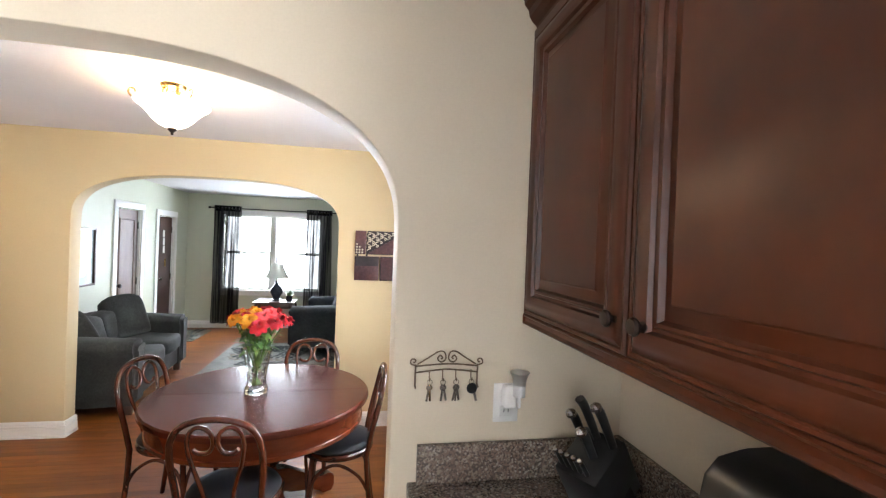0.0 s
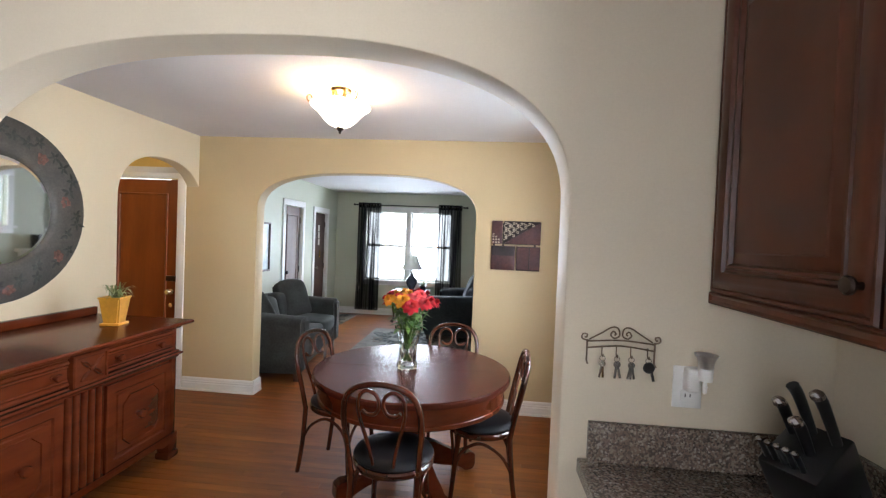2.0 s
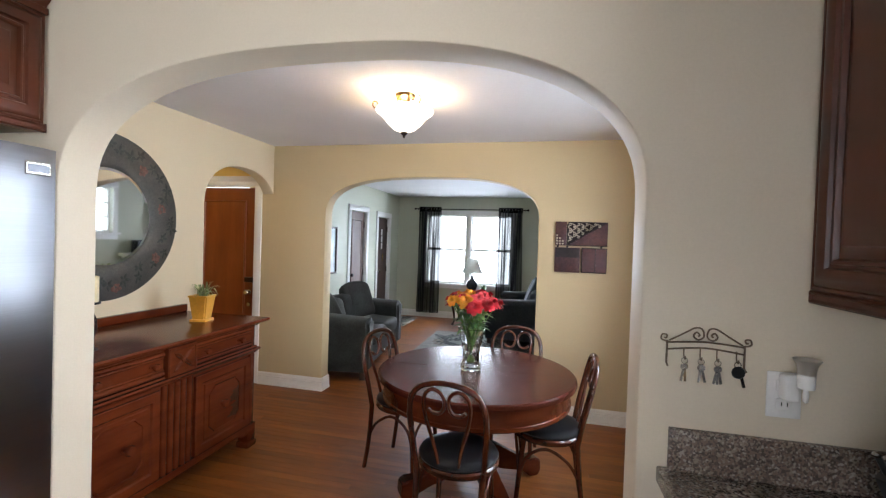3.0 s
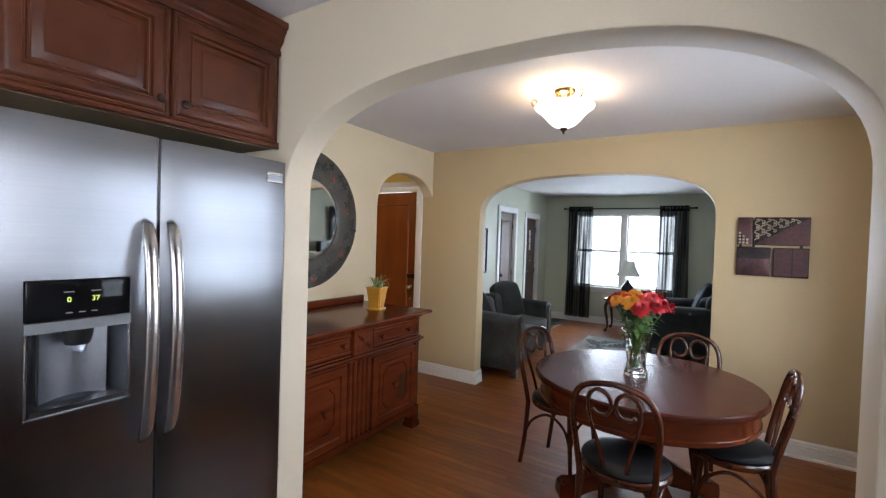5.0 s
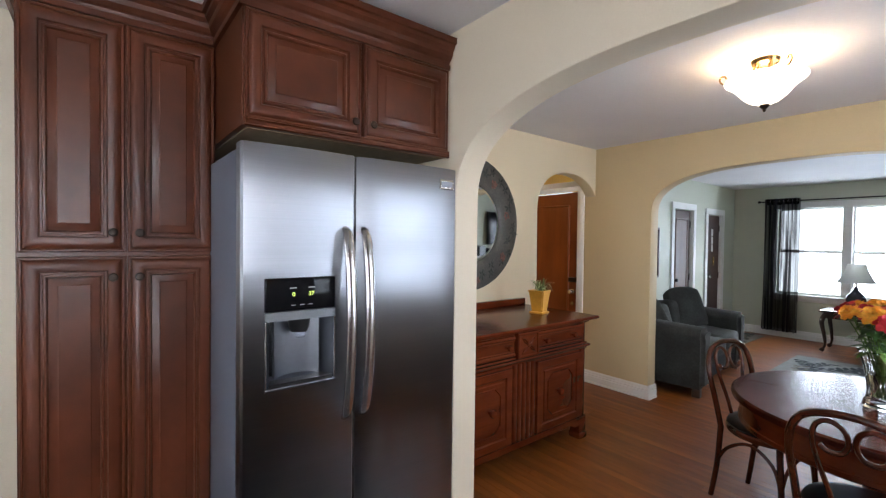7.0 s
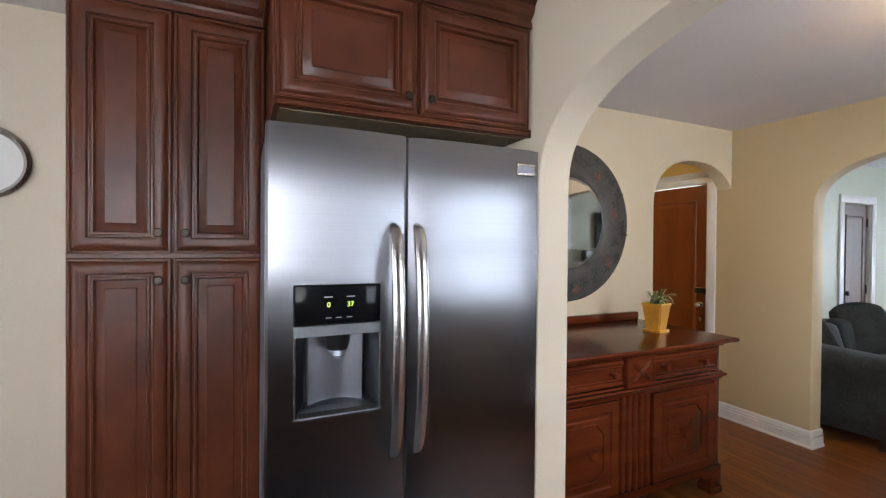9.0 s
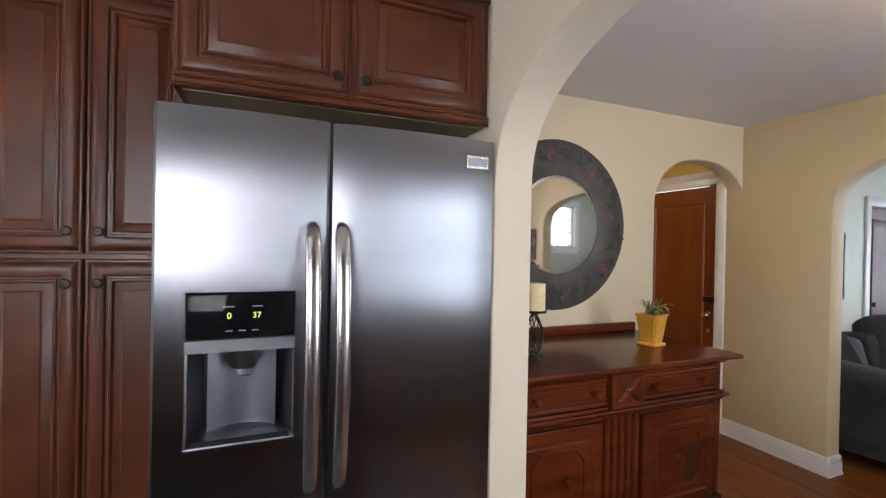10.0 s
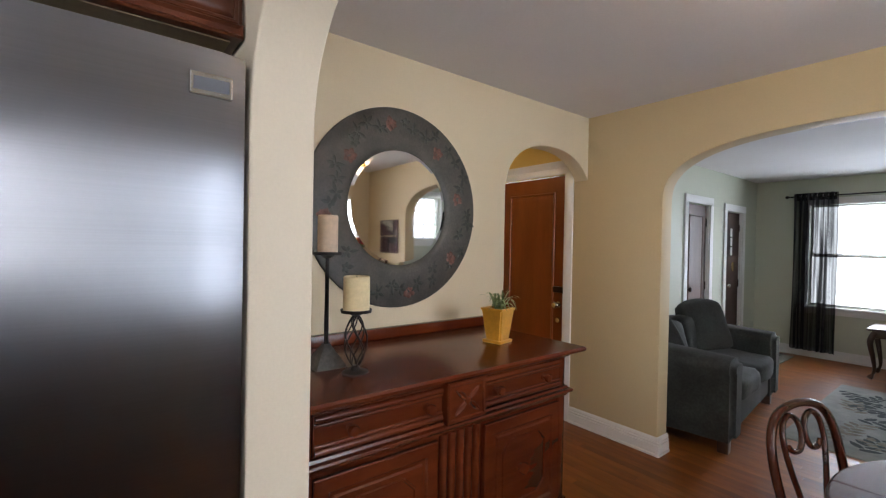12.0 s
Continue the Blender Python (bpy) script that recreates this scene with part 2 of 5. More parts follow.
CRYSTAL = clear("cut_glass", (0.97, 0.99, 0.98), 0.0, 1.5)
WATER = clear("water", (0.93, 0.98, 0.92), 0.0, 1.33)
PANE = clear("window_glass", (0.97, 0.98, 0.98), 0.0, 1.02)
STEM = material("green_stems", (0.16, 0.28, 0.06), 0.5, vary=0.25, scale=15, fine=90, bump=0.05)
LEAF = material("green_leaves", (0.07, 0.16, 0.035), 0.45, vary=0.3, scale=12, fine=80, bump=0.1)
RED = material("red_petals", (0.52, 0.012, 0.022), 0.55, vary=0.2, scale=25, fine=120, bump=0.08, second=(0.38, 0.008, 0.02))
CORAL = material("coral_petals", (0.85, 0.10, 0.12), 0.55, vary=0.15, scale=25, fine=120, bump=0.08)
ORANGE = material("orange_petals", (0.85, 0.30, 0.02), 0.55, vary=0.15, scale=25, fine=120, bump=0.08, second=(0.75, 0.40, 0.03))
MAROON = material("dark_red_petals", (0.30, 0.012, 0.03), 0.55, vary=0.2, scale=25, fine=120, bump=0.08)
MIRROR = material("mirror_glass", (0.9, 0.9, 0.9), 0.02, 1.0, vary=0.0, bump=0)
FRAMEGREY = material("painted_grey_green_frame", (0.080, 0.076, 0.066), 0.42, vary=0.2, scale=10, fine=90, bump=0.2, second=(0.048, 0.047, 0.044))
MOTIF_DARK = material("dark_painted_leaves", (0.035, 0.040, 0.038), 0.4, vary=0.25, scale=30, fine=120, bump=0.1)
MOTIF_ROSE = material("dull_rose_paint", (0.19, 0.075, 0.055), 0.45, vary=0.25, scale=30, fine=120, bump=0.1)
WAX = material("ivory_wax", (0.75, 0.62, 0.36), 0.5, vary=0.08, scale=12, fine=60, bump=0.1)
WAX_PALE = material("pink_ivory_wax", (0.68, 0.52, 0.38), 0.5, vary=0.08, scale=12, fine=60, bump=0.1)
YELLOWPOT = material("mustard_glazed_pot", (0.66, 0.32, 0.035), 0.35, vary=0.08, scale=10, fine=60, bump=0.05)
SOIL = material("potting_soil", (0.03, 0.02, 0.012), 0.9, vary=0.3, scale=40, fine=120, bump=0.6)
PLANTLEAF = material("grey_green_blades", (0.13, 0.20, 0.07), 0.5, vary=0.25, scale=15, fine=80, bump=0.05, second=(0.30, 0.33, 0.16))
BRASS = material("antique_brass", (0.42, 0.27, 0.11), 0.22, 1.0, vary=0.1, scale=20, fine=120, bump=0.04)
SILVER = material("nickel", (0.55, 0.53, 0.50), 0.25, 1.0, vary=0.08, scale=30, fine=150, bump=0.03)
SHADEGLASS = glowing("lit_frosted_glass", (1.0, 0.83, 0.60), 5.0)
SOFA = material("grey_green_microfibre", (0.029, 0.028, 0.025), 0.85, vary=0.22, scale=5, fine=60, bump=0.25, second=(0.047, 0.049, 0.046), sheen=0.05, spec=0.2)
SOFADARK = material("charcoal_microfibre", (0.022, 0.027, 0.033), 0.85, vary=0.22, scale=5, fine=60, bump=0.25, second=(0.034, 0.041, 0.049), sheen=0.05, spec=0.2)
DARKWOOD = material("dark_furniture_wood", (0.05, 0.022, 0.013), 0.3, vary=0.15, scale=5, fine=40, bump=0.05, coat=0.3)
OLDDOOR = material("brown_stained_door", (0.050, 0.018, 0.009), 0.4, spec=0.25, vary=0.15, scale=2, fine=24, bump=0.05, stretch=(5, 5, 0.5), coat=0.0)
GREYDOOR = material("weathered_closet_door", (0.14, 0.080, 0.060), 0.42, spec=0.25, vary=0.15, scale=2, fine=24, bump=0.05, stretch=(5, 5, 0.5), second=(0.11, 0.06, 0.045), coat=0.0)
RUG = material("pale_wool_rug", (0.27, 0.27, 0.245), 0.95, vary=0.15, scale=8, fine=200, bump=0.6, depth=0.006, second=(0.20, 0.205, 0.19))
RUGLEAF = material("dark_rug_pile", (0.045, 0.055, 0.055), 0.95, vary=0.25, scale=20, fine=200, bump=0.6, depth=0.006)
RUGFLOWER = material("tan_rug_pile", (0.20, 0.17, 0.13), 0.95, vary=0.2, scale=20, fine=200, bump=0.6, depth=0.006)
LAMPSHADE = material("pleated_ivory_shade", (0.58, 0.60, 0.60), 0.8, vary=0.05, scale=20, fine=150, bump=0.1)
BLUELAMP = material("slate_blue_ceramic", (0.05, 0.06, 0.085), 0.2, vary=0.2, scale=15, fine=70, bump=0.05, coat=0.4)
PRINT = material("pale_blue_print", (0.52, 0.58, 0.60), 0.3, vary=0.1, scale=6, fine=40, bump=0.0, second=(0.36, 0.44, 0.47))
PRINTLAND = material("cream_print_shape", (0.68, 0.70, 0.66), 0.35, vary=0.08, scale=10, fine=60, bump=0)
ARTDARK = material("dark_patina_metal", (0.030, 0.022, 0.024), 0.4, 0.5, vary=0.3, scale=12, fine=60, bump=0.2)
ARTCOPPER = material("copper_patina_metal", (0.085, 0.036, 0.033), 0.35, 0.6, vary=0.3, scale=8, fine=60, bump=0.15, second=(0.06, 0.03, 0.035))
ARTCREAM = material("cream_metal_scrolls", (0.62, 0.55, 0.42), 0.45, 0.2, vary=0.15, scale=20, fine=80, bump=0.1)
GREENLED = glowing("green_display", (0.65, 0.85, 0.12), 1.2)
PALEBAR = material("pale_print", (0.5, 0.5, 0.5), 0.5)
PAPER = material("white_card", (0.75, 0.75, 0.72), 0.7, vary=0.05)
_cur = bpy.data.materials.new("sheer_dark_curtain")
_cur.use_nodes = True
_b = _cur.node_tree.nodes["Principled BSDF"]
_b.inputs["Base Color"].default_value, _b.inputs["Roughness"].default_value = (0.012, 0.010, 0.013, 1), 0.9
# Upright streaks in the alpha stand for the light and dark of folds.
_wv = _cur.node_tree.nodes.new("ShaderNodeTexNoise")
_wv.inputs["Scale"].default_value, _wv.inputs["Detail"].default_value = 26, 3
_cc, _cm = _cur.node_tree.nodes.new("ShaderNodeTexCoord"), _cur.node_tree.nodes.new("ShaderNodeMapping")
_cm.inputs["Scale"].default_value = (1, 0.3, 0.02)
_cur.node_tree.links.new(_cc.outputs["Object"], _cm.inputs[0])
_cur.node_tree.links.new(_cm.outputs[0], _wv.inputs["Vector"])
_mr = _cur.node_tree.nodes.new("ShaderNodeMapRange")
_mr.inputs[1].default_value, _mr.inputs[2].default_value = 0.36, 0.62
_mr.inputs[3].default_value, _mr.inputs[4].default_value = 0.68, 0.985
_cur.node_tree.links.new(_wv.outputs[0], _mr.inputs[0])
_cur.node_tree.links.new(_mr.outputs[0], _b.inputs["Alpha"])
CURTAIN = _cur
_t = LAMPSHADE.node_tree
_tr = _t.nodes.new("ShaderNodeBsdfTranslucent")
_tr.inputs[0].default_value = (0.75, 0.74, 0.70, 1)
_mx = _t.nodes.new("ShaderNodeMixShader")
_mx.inputs[0].default_value = 0.75
_t.links.new(_t.nodes["Principled BSDF"].outputs[0], _mx.inputs[1])
_t.links.new(_tr.outputs[0], _mx.inputs[2])
_t.links.new(_mx.outputs[0], _t.nodes["Material Output"].inputs[0])


# ---- setting ----
CEILING = 2.43


def arch(center, half, spring, rise, power, steps=48):
    """The line of an arch from its high-side foot to its low-side foot."""
    pts = []
    for i in range(steps + 1):
        a = math.pi * i / steps
        c, s = math.cos(a), math.sin(a)
        pts.append((center + half * math.copysign(abs(c) ** (2 / power), c), spring + rise * abs(s) ** (2 / power)))
    return pts


def arch_wall(lo, hi, center, half, spring, rise, power, top=CEILING):
    """The outline of a wall with an arched way through it."""
    return [(lo, 0), (lo, top), (hi, top), (hi, 0), (center + half, 0)] + arch(center, half, spring, rise, power) + [(center - half, 0)]


ROUND = 0.005  # the plaster's soft edge


def soften(bm, axis, planes, r=ROUND):
    """Rounds the plaster edges of an opening where it meets the wall's faces."""
    n = "xyz".index(axis)
    es = [e for e in bm.edges if len(e.link_faces) == 2 and e.calc_face_angle(0) > 0.9
          and any(all(abs(v.co[n] - p) < 1e-4 for v in e.verts) for p in planes)
          and not all(v.co.z < 1e-3 for v in e.verts) and not all(v.co.z > CEILING - 1e-3 for v in e.verts)]
    bmesh.ops.bevel(bm, geom=es, offset=r, segments=3, profile=0.5, affect="EDGES")
    return bm


def panel_wall(bm, axis, a, b, lo, hi, openings, top=CEILING):
    """A straight wall from lo to hi with square openings (lo, hi, sill, head)."""
    def put(u0, u1, z0, z1):
        if u1 - u0 > 1e-4 and z1 - z0 > 1e-4:
            box(bm, *((a, b, u0, u1) if axis == "x" else (u0, u1, a, b)), z0, z1)
    u = lo
    for o0, o1, z0, z1 in sorted(openings):
        put(u, o0, 0, top)
        put(o0, o1, 0, z0)
        put(o0, o1, z1, top)
        u = o1
    put(u, hi, 0, top)
    return bm


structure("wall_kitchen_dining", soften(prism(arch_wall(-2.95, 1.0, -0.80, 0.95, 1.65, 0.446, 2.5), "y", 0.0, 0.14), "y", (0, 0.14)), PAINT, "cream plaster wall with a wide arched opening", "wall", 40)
# Same dining paint as the left wall, with its shade put into the colour.
structure("wall_dining_living", soften(prism(arch_wall(-2.93, 1.0, -1.175, 1.03, 1.72, 0.395, 2.8), "y", 2.76, 2.90), "y", (2.76, 2.9)), DINING_SHADED, "plaster wall in the shaded dining tone with a wide arched opening", "wall", 40)
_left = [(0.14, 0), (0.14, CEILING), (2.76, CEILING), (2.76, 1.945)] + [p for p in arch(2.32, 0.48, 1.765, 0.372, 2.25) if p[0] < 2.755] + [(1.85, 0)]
structure("wall_dining_left", soften(prism(_left, "x", -2.91, -2.79), "x", (-2.79, -2.91)), DINING_LIT, "cream plaster wall in the lit dining tone with a small arched way to the hall", "wall", 40)
structure("wall_right_dining", panel_wall(bmesh.new(), "x", 0.82, 1.0, 0.14, 2.76, [(0.75, 1.85, 0.85, 2.05)]), DINING_LIT, "cream plaster wall", "wall")
structure("wall_right_kitchen", panel_wall(bmesh.new(), "x", 0.82, 1.0, -3.2, 0.0, [(-2.25, -1.25, 1.12, 2.08)]), PAINT, "cream plaster wall", "wall")
structure("wall_left_kitchen", bx(-2.95, -2.83, -3.2, 0.0, 0, CEILING), PAINT, "cream plaster wall", "wall")
# Out of view; its opening serves the added back window.
structure("wall_back_kitchen", panel_wall(bmesh.new(), "y", -3.32, -3.2, -2.95, 1.0, [(-1.7, -0.1, 0.9, 2.1)]), PAINT, "cream plaster wall", "wall")
structure("wall_living_left", panel_wall(bmesh.new(), "x", -3.12, -3.0, 2.9, 7.3, [(5.03, 5.64, 0, 1.96), (6.17, 6.74, 0, 1.93)]), SAGE, "pale sage green wall", "wall")
structure("wall_living_front", panel_wall(bmesh.new(), "y", 7.3, 7.46, -3.12, 1.0, [(-2.385, -0.705, 0.70, 2.04)]), SAGE, "sage green wall under the front window", "wall")
structure("wall_living_right", panel_wall(bmesh.new(), "x", 0.82, 1.0, 2.9, 7.3, [(3.50, 4.05, 1.50, 2.16)]), SAGE, "sage green wall with a small window", "wall")
structure("wall_living_return", bx(-3.12, -2.93, 2.83, 2.90, 0, CEILING), SAGE, "sage green wall", "wall")
structure("wall_hall_door", panel_wall(bmesh.new(), "y", 2.76, 2.83, -4.3, -2.93, [(-3.76, -2.99, 0, 2.02)]), HALLPAINT, "yellow hall wall around a door", "wall")
structure("wall_hall_far", bx(-4.42, -4.3, 0.9, 2.83, 0, CEILING), HALLPAINT, "yellow hall wall", "wall")
structure("wall_hall_near", bx(-4.3, -2.91, 0.9, 1.0, 0, CEILING), HALLPAINT, "yellow hall wall", "wall")
structure("ceiling_kitchen", bx(-2.95, 1.0, -3.32, 0.14, CEILING, CEILING + 0.1), CEIL, "white plaster ceiling", "ceiling")
structure("ceiling_dining", bx(-4.42, 1.0, 0.14, 2.83, CEILING, CEILING + 0.1), CEIL, "white plaster ceiling", "ceiling")
structure("ceiling_living", bx(-3.12, 1.0, 2.83, 7.46, CEILING - 0.03, CEILING + 0.1), CEIL, "white plaster ceiling with soft texture", "ceiling")
FLOOR = structure("floor", bx(-4.42, 1.0, -3.32, 7.46, -0.12, -0.012), JOINT, "narrow oak strip floor with a red brown varnish", "floor")
# Unseen floor, coloured dark so the steel fridge reflects a dark lower half.
structure("floor_kitchen", bx(-2.83, 0.82, -3.2, -0.002, -0.012, 0.0), DARKFLOOR, "unseen kitchen floor, dark for the fridge reflection", "floor")
structure("ground", bx(-300, 300, -300, 300, -0.75, -0.6), material("lawn", (0.09, 0.13, 0.04), 0.9, vary=0.25, scale=0.6, fine=20, bump=0.5), "grass lawn outside", "ground")


# ---- kitchen ----
def rings(w, h, steps, bm=None, x=0.0, z=0.0):
    """A panel in the xz plane facing -y, centred at x with its foot at z: rectangles (inset, rise) one within another."""
    bm = bm or bmesh.new()
    loops = []
    for i, d in steps:
        a, b, c, e = x - w / 2 + i, x + w / 2 - i, z + i, z + h - i
        loops.append([bm.verts.new(p) for p in ((a, -d, c), (b, -d, c), (b, -d, e), (a, -d, e))])
    for p, q in zip(loops, loops[1:]):
        for k in range(4):
            bm.faces.new((p[k], p[(k + 1) % 4], q[(k + 1) % 4], q[k]))
    bm.faces.new(loops[-1])
    bm.faces.new(loops[0][::-1])
    return bm


RAISED = [(0, 0), (0, 0.013), (0.004, 0.018), (0.009, 0.018), (0.012, 0.015), (0.016, 0.019), (0.026, 0.0235), (0.038, 0.024), (0.052, 0.020), (0.056, 0.012), (0.062, 0.012), (0.065, 0.016), (0.071, 0.016), (0.076, 0.006), (0.098, 0.013), (0.103, 0.017), (0.109, 0.017)]


def knob_mesh(r=0.0155, out=0.024):
    bm = lathe([(0, 0), (r * 0.75, 0), (r * 0.75, 0.003), (r * 0.4, 0.006), (r * 0.4, out * 0.45), (r * 0.95, out * 0.6), (r, out * 0.78), (r * 0.8, out * 0.95), (r * 0.35, out), (0, out)], 16)
    return place(bm, pose(0, 0, 0, 90, 0, 0))


def crown(x0, x1, z, depth, up=0.12, out=0.06, left=True, right=True):
    """A crown moulding round the front and, where open, the sides of a cabinet top."""
    prof = [(0, -0.012), (0.014, -0.012), (0.014, 0.010), (0.006, 0.014), (0.010, 0.024), (0.020, 0.032), (0.030, 0.046), (0.034, 0.064), (0.046, 0.078), (0.048, 0.090), (out, 0.094), (out, up), (0, up)]
    bm = bmesh.new()
    loops = []
    for o, h in prof:
        l, r = (x0 - (o if left else 0)), (x1 + (o if right else 0))
        loops.append([bm.verts.new(p) for p in ((l, depth, z + h), (l, -o, z + h), (r, -o, z + h), (r, depth, z + h))])
    for p, q in zip(loops, loops[1:]):
        for k in range(3):
            bm.faces.new((p[k], p[k + 1], q[k + 1], q[k]))
    return bm


def cabinet(name, label, m, width, depth, height, doors, crown_sides=None, rail=True, group="", ply=True):
    """A wall or tall cabinet: doors are (x centre, foot, width, height, knob x, knob z)."""
    cab = thing(name, label, "cabinet", m, group)
    body = bx(-width / 2, width / 2, 0.0, depth, 0, height, bevel=0.002)
    part("body", body, CABINET, cab)
    if rail:
        part("light_rail", rings(width, 0.03, [(0, 0), (0, 0.014), (0.004, 0.018), (0.010, 0.012), (0.012, 0.012)], z=-0.004), CABINET, cab, smooth=30)
    if ply:
        part("underside", bx(-width / 2 + 0.02, width / 2 - 0.02, 0.02, depth - 0.01, -0.004, -0.001), CABSIDE, cab, "raw plywood underside")
    for x, z, w, h, kx, kz in doors:
        d = part("door", rings(w, h, RAISED, x=x, z=z), CABINET, cab, smooth=25)
        k = part("knob", knob_mesh(), BRONZE, d, "dark bronze knob", 40)
        k.location = (kx, -0.018, kz)
    if crown_sides:
        part("crown_moulding", crown(-width / 2, width / 2, height, depth, left=crown_sides[0], right=crown_sides[1]), CABINET, cab)
    return cab


cabinet("fridge_cabinet", "cherry stained wall cabinet with raised panel doors above the fridge", pose(-1.81, -0.4535, 1.860, 0, 0, 90), 0.899, 1.015, 0.413,
        [(-0.226, 0.022, 0.436, 0.375, -0.04, 0.075), (0.222, 0.022, 0.436, 0.375, 0.04, 0.075)], (True, False))
cabinet("pantry_cabinet", "tall cherry stained pantry cabinet with four raised panel doors", pose(-2.235, -1.205, 0.0, 0, 0, 90), 0.60, 0.59, 2.273,
        [(-0.149, 0.115, 0.292, 1.285, -0.04, 1.323), (0.149, 0.115, 0.292, 1.285, 0.04, 1.323), (-0.149, 1.415, 0.292, 0.84, -0.04, 1.487), (0.149, 1.415, 0.292, 0.84, 0.04, 1.487)], (True, False), rail=False, ply=False)
_wall = cabinet("wall_cabinet", "cherry stained wall cabinet with two raised panel doors and bronze knobs", pose(0.522, -0.486, 1.414, 0, 0, -90), 0.962, 0.296, 0.80,
                [(-0.239, 0.026, 0.470, 0.765, -0.034, 0.086), (0.239, 0.026, 0.470, 0.765, 0.046, 0.086)], (False, True), group="wall cabinets")
cabinet("base_cabinet", "cherry stained base cabinet under the granite counter", pose(0.255, -0.46, 0.0, 0, 0, -90), 0.91, 0.56, 0.944,
        [(-0.226, 0.12, 0.44, 0.80, -0.04, 0.86), (0.226, 0.12, 0.44, 0.80, 0.04, 0.86)], rail=False, ply=False, group="base cabinets")
copy_thing(bpy.data.objects["base_cabinet"], pose(0.255, -1.375, 0.0, 0, 0, -90))
copy_thing(bpy.data.objects["base_cabinet"], pose(0.255, -2.29, 0.0, 0, 0, -90))

_top = thing("countertop", "speckled brown polished granite countertop with a low backsplash", "countertop", pose(0, 0, 0))
part("slab", bx(0.198, 0.818, -2.76, -0.003, 0.946, 0.985, bevel=0.004), GRANITE, _top, smooth=30)
part("backsplash", bx(0.222, 0.796, -0.023, -0.003, 0.985, 1.086, bevel=0.002), GRANITE, _top, smooth=30)
part("backsplash", bx(0.797, 0.818, -2.76, -0.003, 0.985, 1.086, bevel=0.002), GRANITE, _top, smooth=30)


def fridge():
    f = thing("refrigerator", "stainless steel side by side fridge with water dispenser beside tall cabinets", "refrigerator", pose(-1.72, -0.468, 0.0, 0, 0, 90))
    # local: x across (-0.457 to 0.457), front at y = 0, +y into the wall
    part("body", bx(-0.455, 0.452, 0.075, 0.80, 0.03, 1.775, bevel=0.006), FRIDGE_SIDE, f, "grey enamelled case", 30)

    def front(x, c, half, bow=0.009):
        return bow * ((x - c) / half) ** 2

    def slab(bm, x0, x1, z0, z1, c, half):
        n = 10
        xs = [x0 + (x1 - x0) * i / n for i in range(n + 1)]
        r = 0.010
        out = []
        for x in xs:
            y = front(x, c, half)
            e = half - abs(x - c)
            if e < r:
                y += r - math.sqrt(max(r * r - (r - e) ** 2, 0))
            out.append((x, y))
        return prism(out + [(x1, 0.07), (x0, 0.07)], "z", z0, z1, bm)

    c, h = -0.253, 0.204  # freezer door
    bm = bmesh.new()
    dx0, dx1, dz0, dz1 = -0.384, -0.132, 0.955, 1.337
    for a in ((c - h, dx0, 0.10, 1.79), (dx1, c + h, 0.10, 1.79), (dx0, dx1, 0.10, dz0), (dx0, dx1, dz1, 1.79)):
        slab(bm, *a, c, h)
    bmesh.ops.remove_doubles(bm, verts=bm.verts[:], dist=1e-5)
    left = part("freezer_door", bm, STEEL, f, "brushed steel freezer door with a recessed dispenser", 35)
    c2, h2 = 0.2075, 0.2475
    right = part("fridge_door", slab(bmesh.new(), c2 - h2, c2 + h2, 0.10, 1.79, c2, h2), STEEL, f, "brushed steel fridge door", 35)
    # A black strip fills the gap, standing for the shade between the doors.
    part("door_gap", bx(-0.0488, -0.0402, 0.020, 0.07, 0.10, 1.785), BLACK, f, "black strip for the shade in the gap between the doors")
    part("door_gasket", bx(-0.445, 0.442, 0.068, 0.078, 0.11, 1.78), BLACK, f)
    part("toe_grille", bx(-0.44, 0.44, 0.06, 0.10, 0.02, 0.09, bevel=0.004), BLACK, f)
    for o, x in ((left, -0.093), (right, -0.017)):
        pts = smoothed([(x, 0.006, 0.795), (x, -0.020, 0.822), (x, -0.040, 0.90), (x, -0.054, 1.02), (x, -0.060, 1.155), (x, -0.054, 1.29), (x, -0.040, 1.41), (x, -0.020, 1.488), (x, 0.006, 1.516)], 8)
        n = len(pts)
        bm = bmesh.new()
        loops = []
        for i, p in enumerate(pts):
            u = min(i, n - 1 - i) / (n - 1) * 2
            w, d = 0.0085 + 0.0120 * min(1, 3.2 * u) ** 0.7, 0.007 + 0.005 * min(1, 3 * u)
            t = (pts[min(i + 1, n - 1)] - pts[max(i - 1, 0)]).normalized()
            q = Vector((0, -t.z, t.y))
            loops.append([bm.verts.new(p + Vector((w * math.copysign(abs(math.cos(k * math.pi / 8)) ** 0.7, math.cos(k * math.pi / 8)), 0, 0)) + q * d * math.sin(k * math.pi / 8)) for k in range(16)])
        for p, q in zip(loops, loops[1:]):
            for k in range(16):
                bm.faces.new((p[k], p[(k + 1) % 16], q[(k + 1) % 16], q[k]))
        bm.faces.new(loops[0][::-1])
        bm.faces.new(loops[-1])
        part("handle", bm, CHROME, o, "arched polished metal handle", 50)
    # the dispenser
    part("control_panel", bx(dx0 + 0.002, dx1 - 0.002, -0.004, 0.03, 1.222, dz1 - 0.002, bevel=0.004), GLOSSBLACK, left, "black glass control panel", 30)
    part("dispenser_lip", prism([(dx0, -0.006), (dx1, -0.006), (dx1, 0.02), (dx0, 0.02)], "z", 1.190, 1.220), GREYPLASTIC, left, "grey plastic lip")
    bm = bmesh.new()  # the recess, narrowing to its back
    q = 0.035
    fr = [(dx0, 0.0, 0.960), (dx1, 0.0, 0.960), (dx1, 0.0, 1.192), (dx0, 0.0, 1.192)]
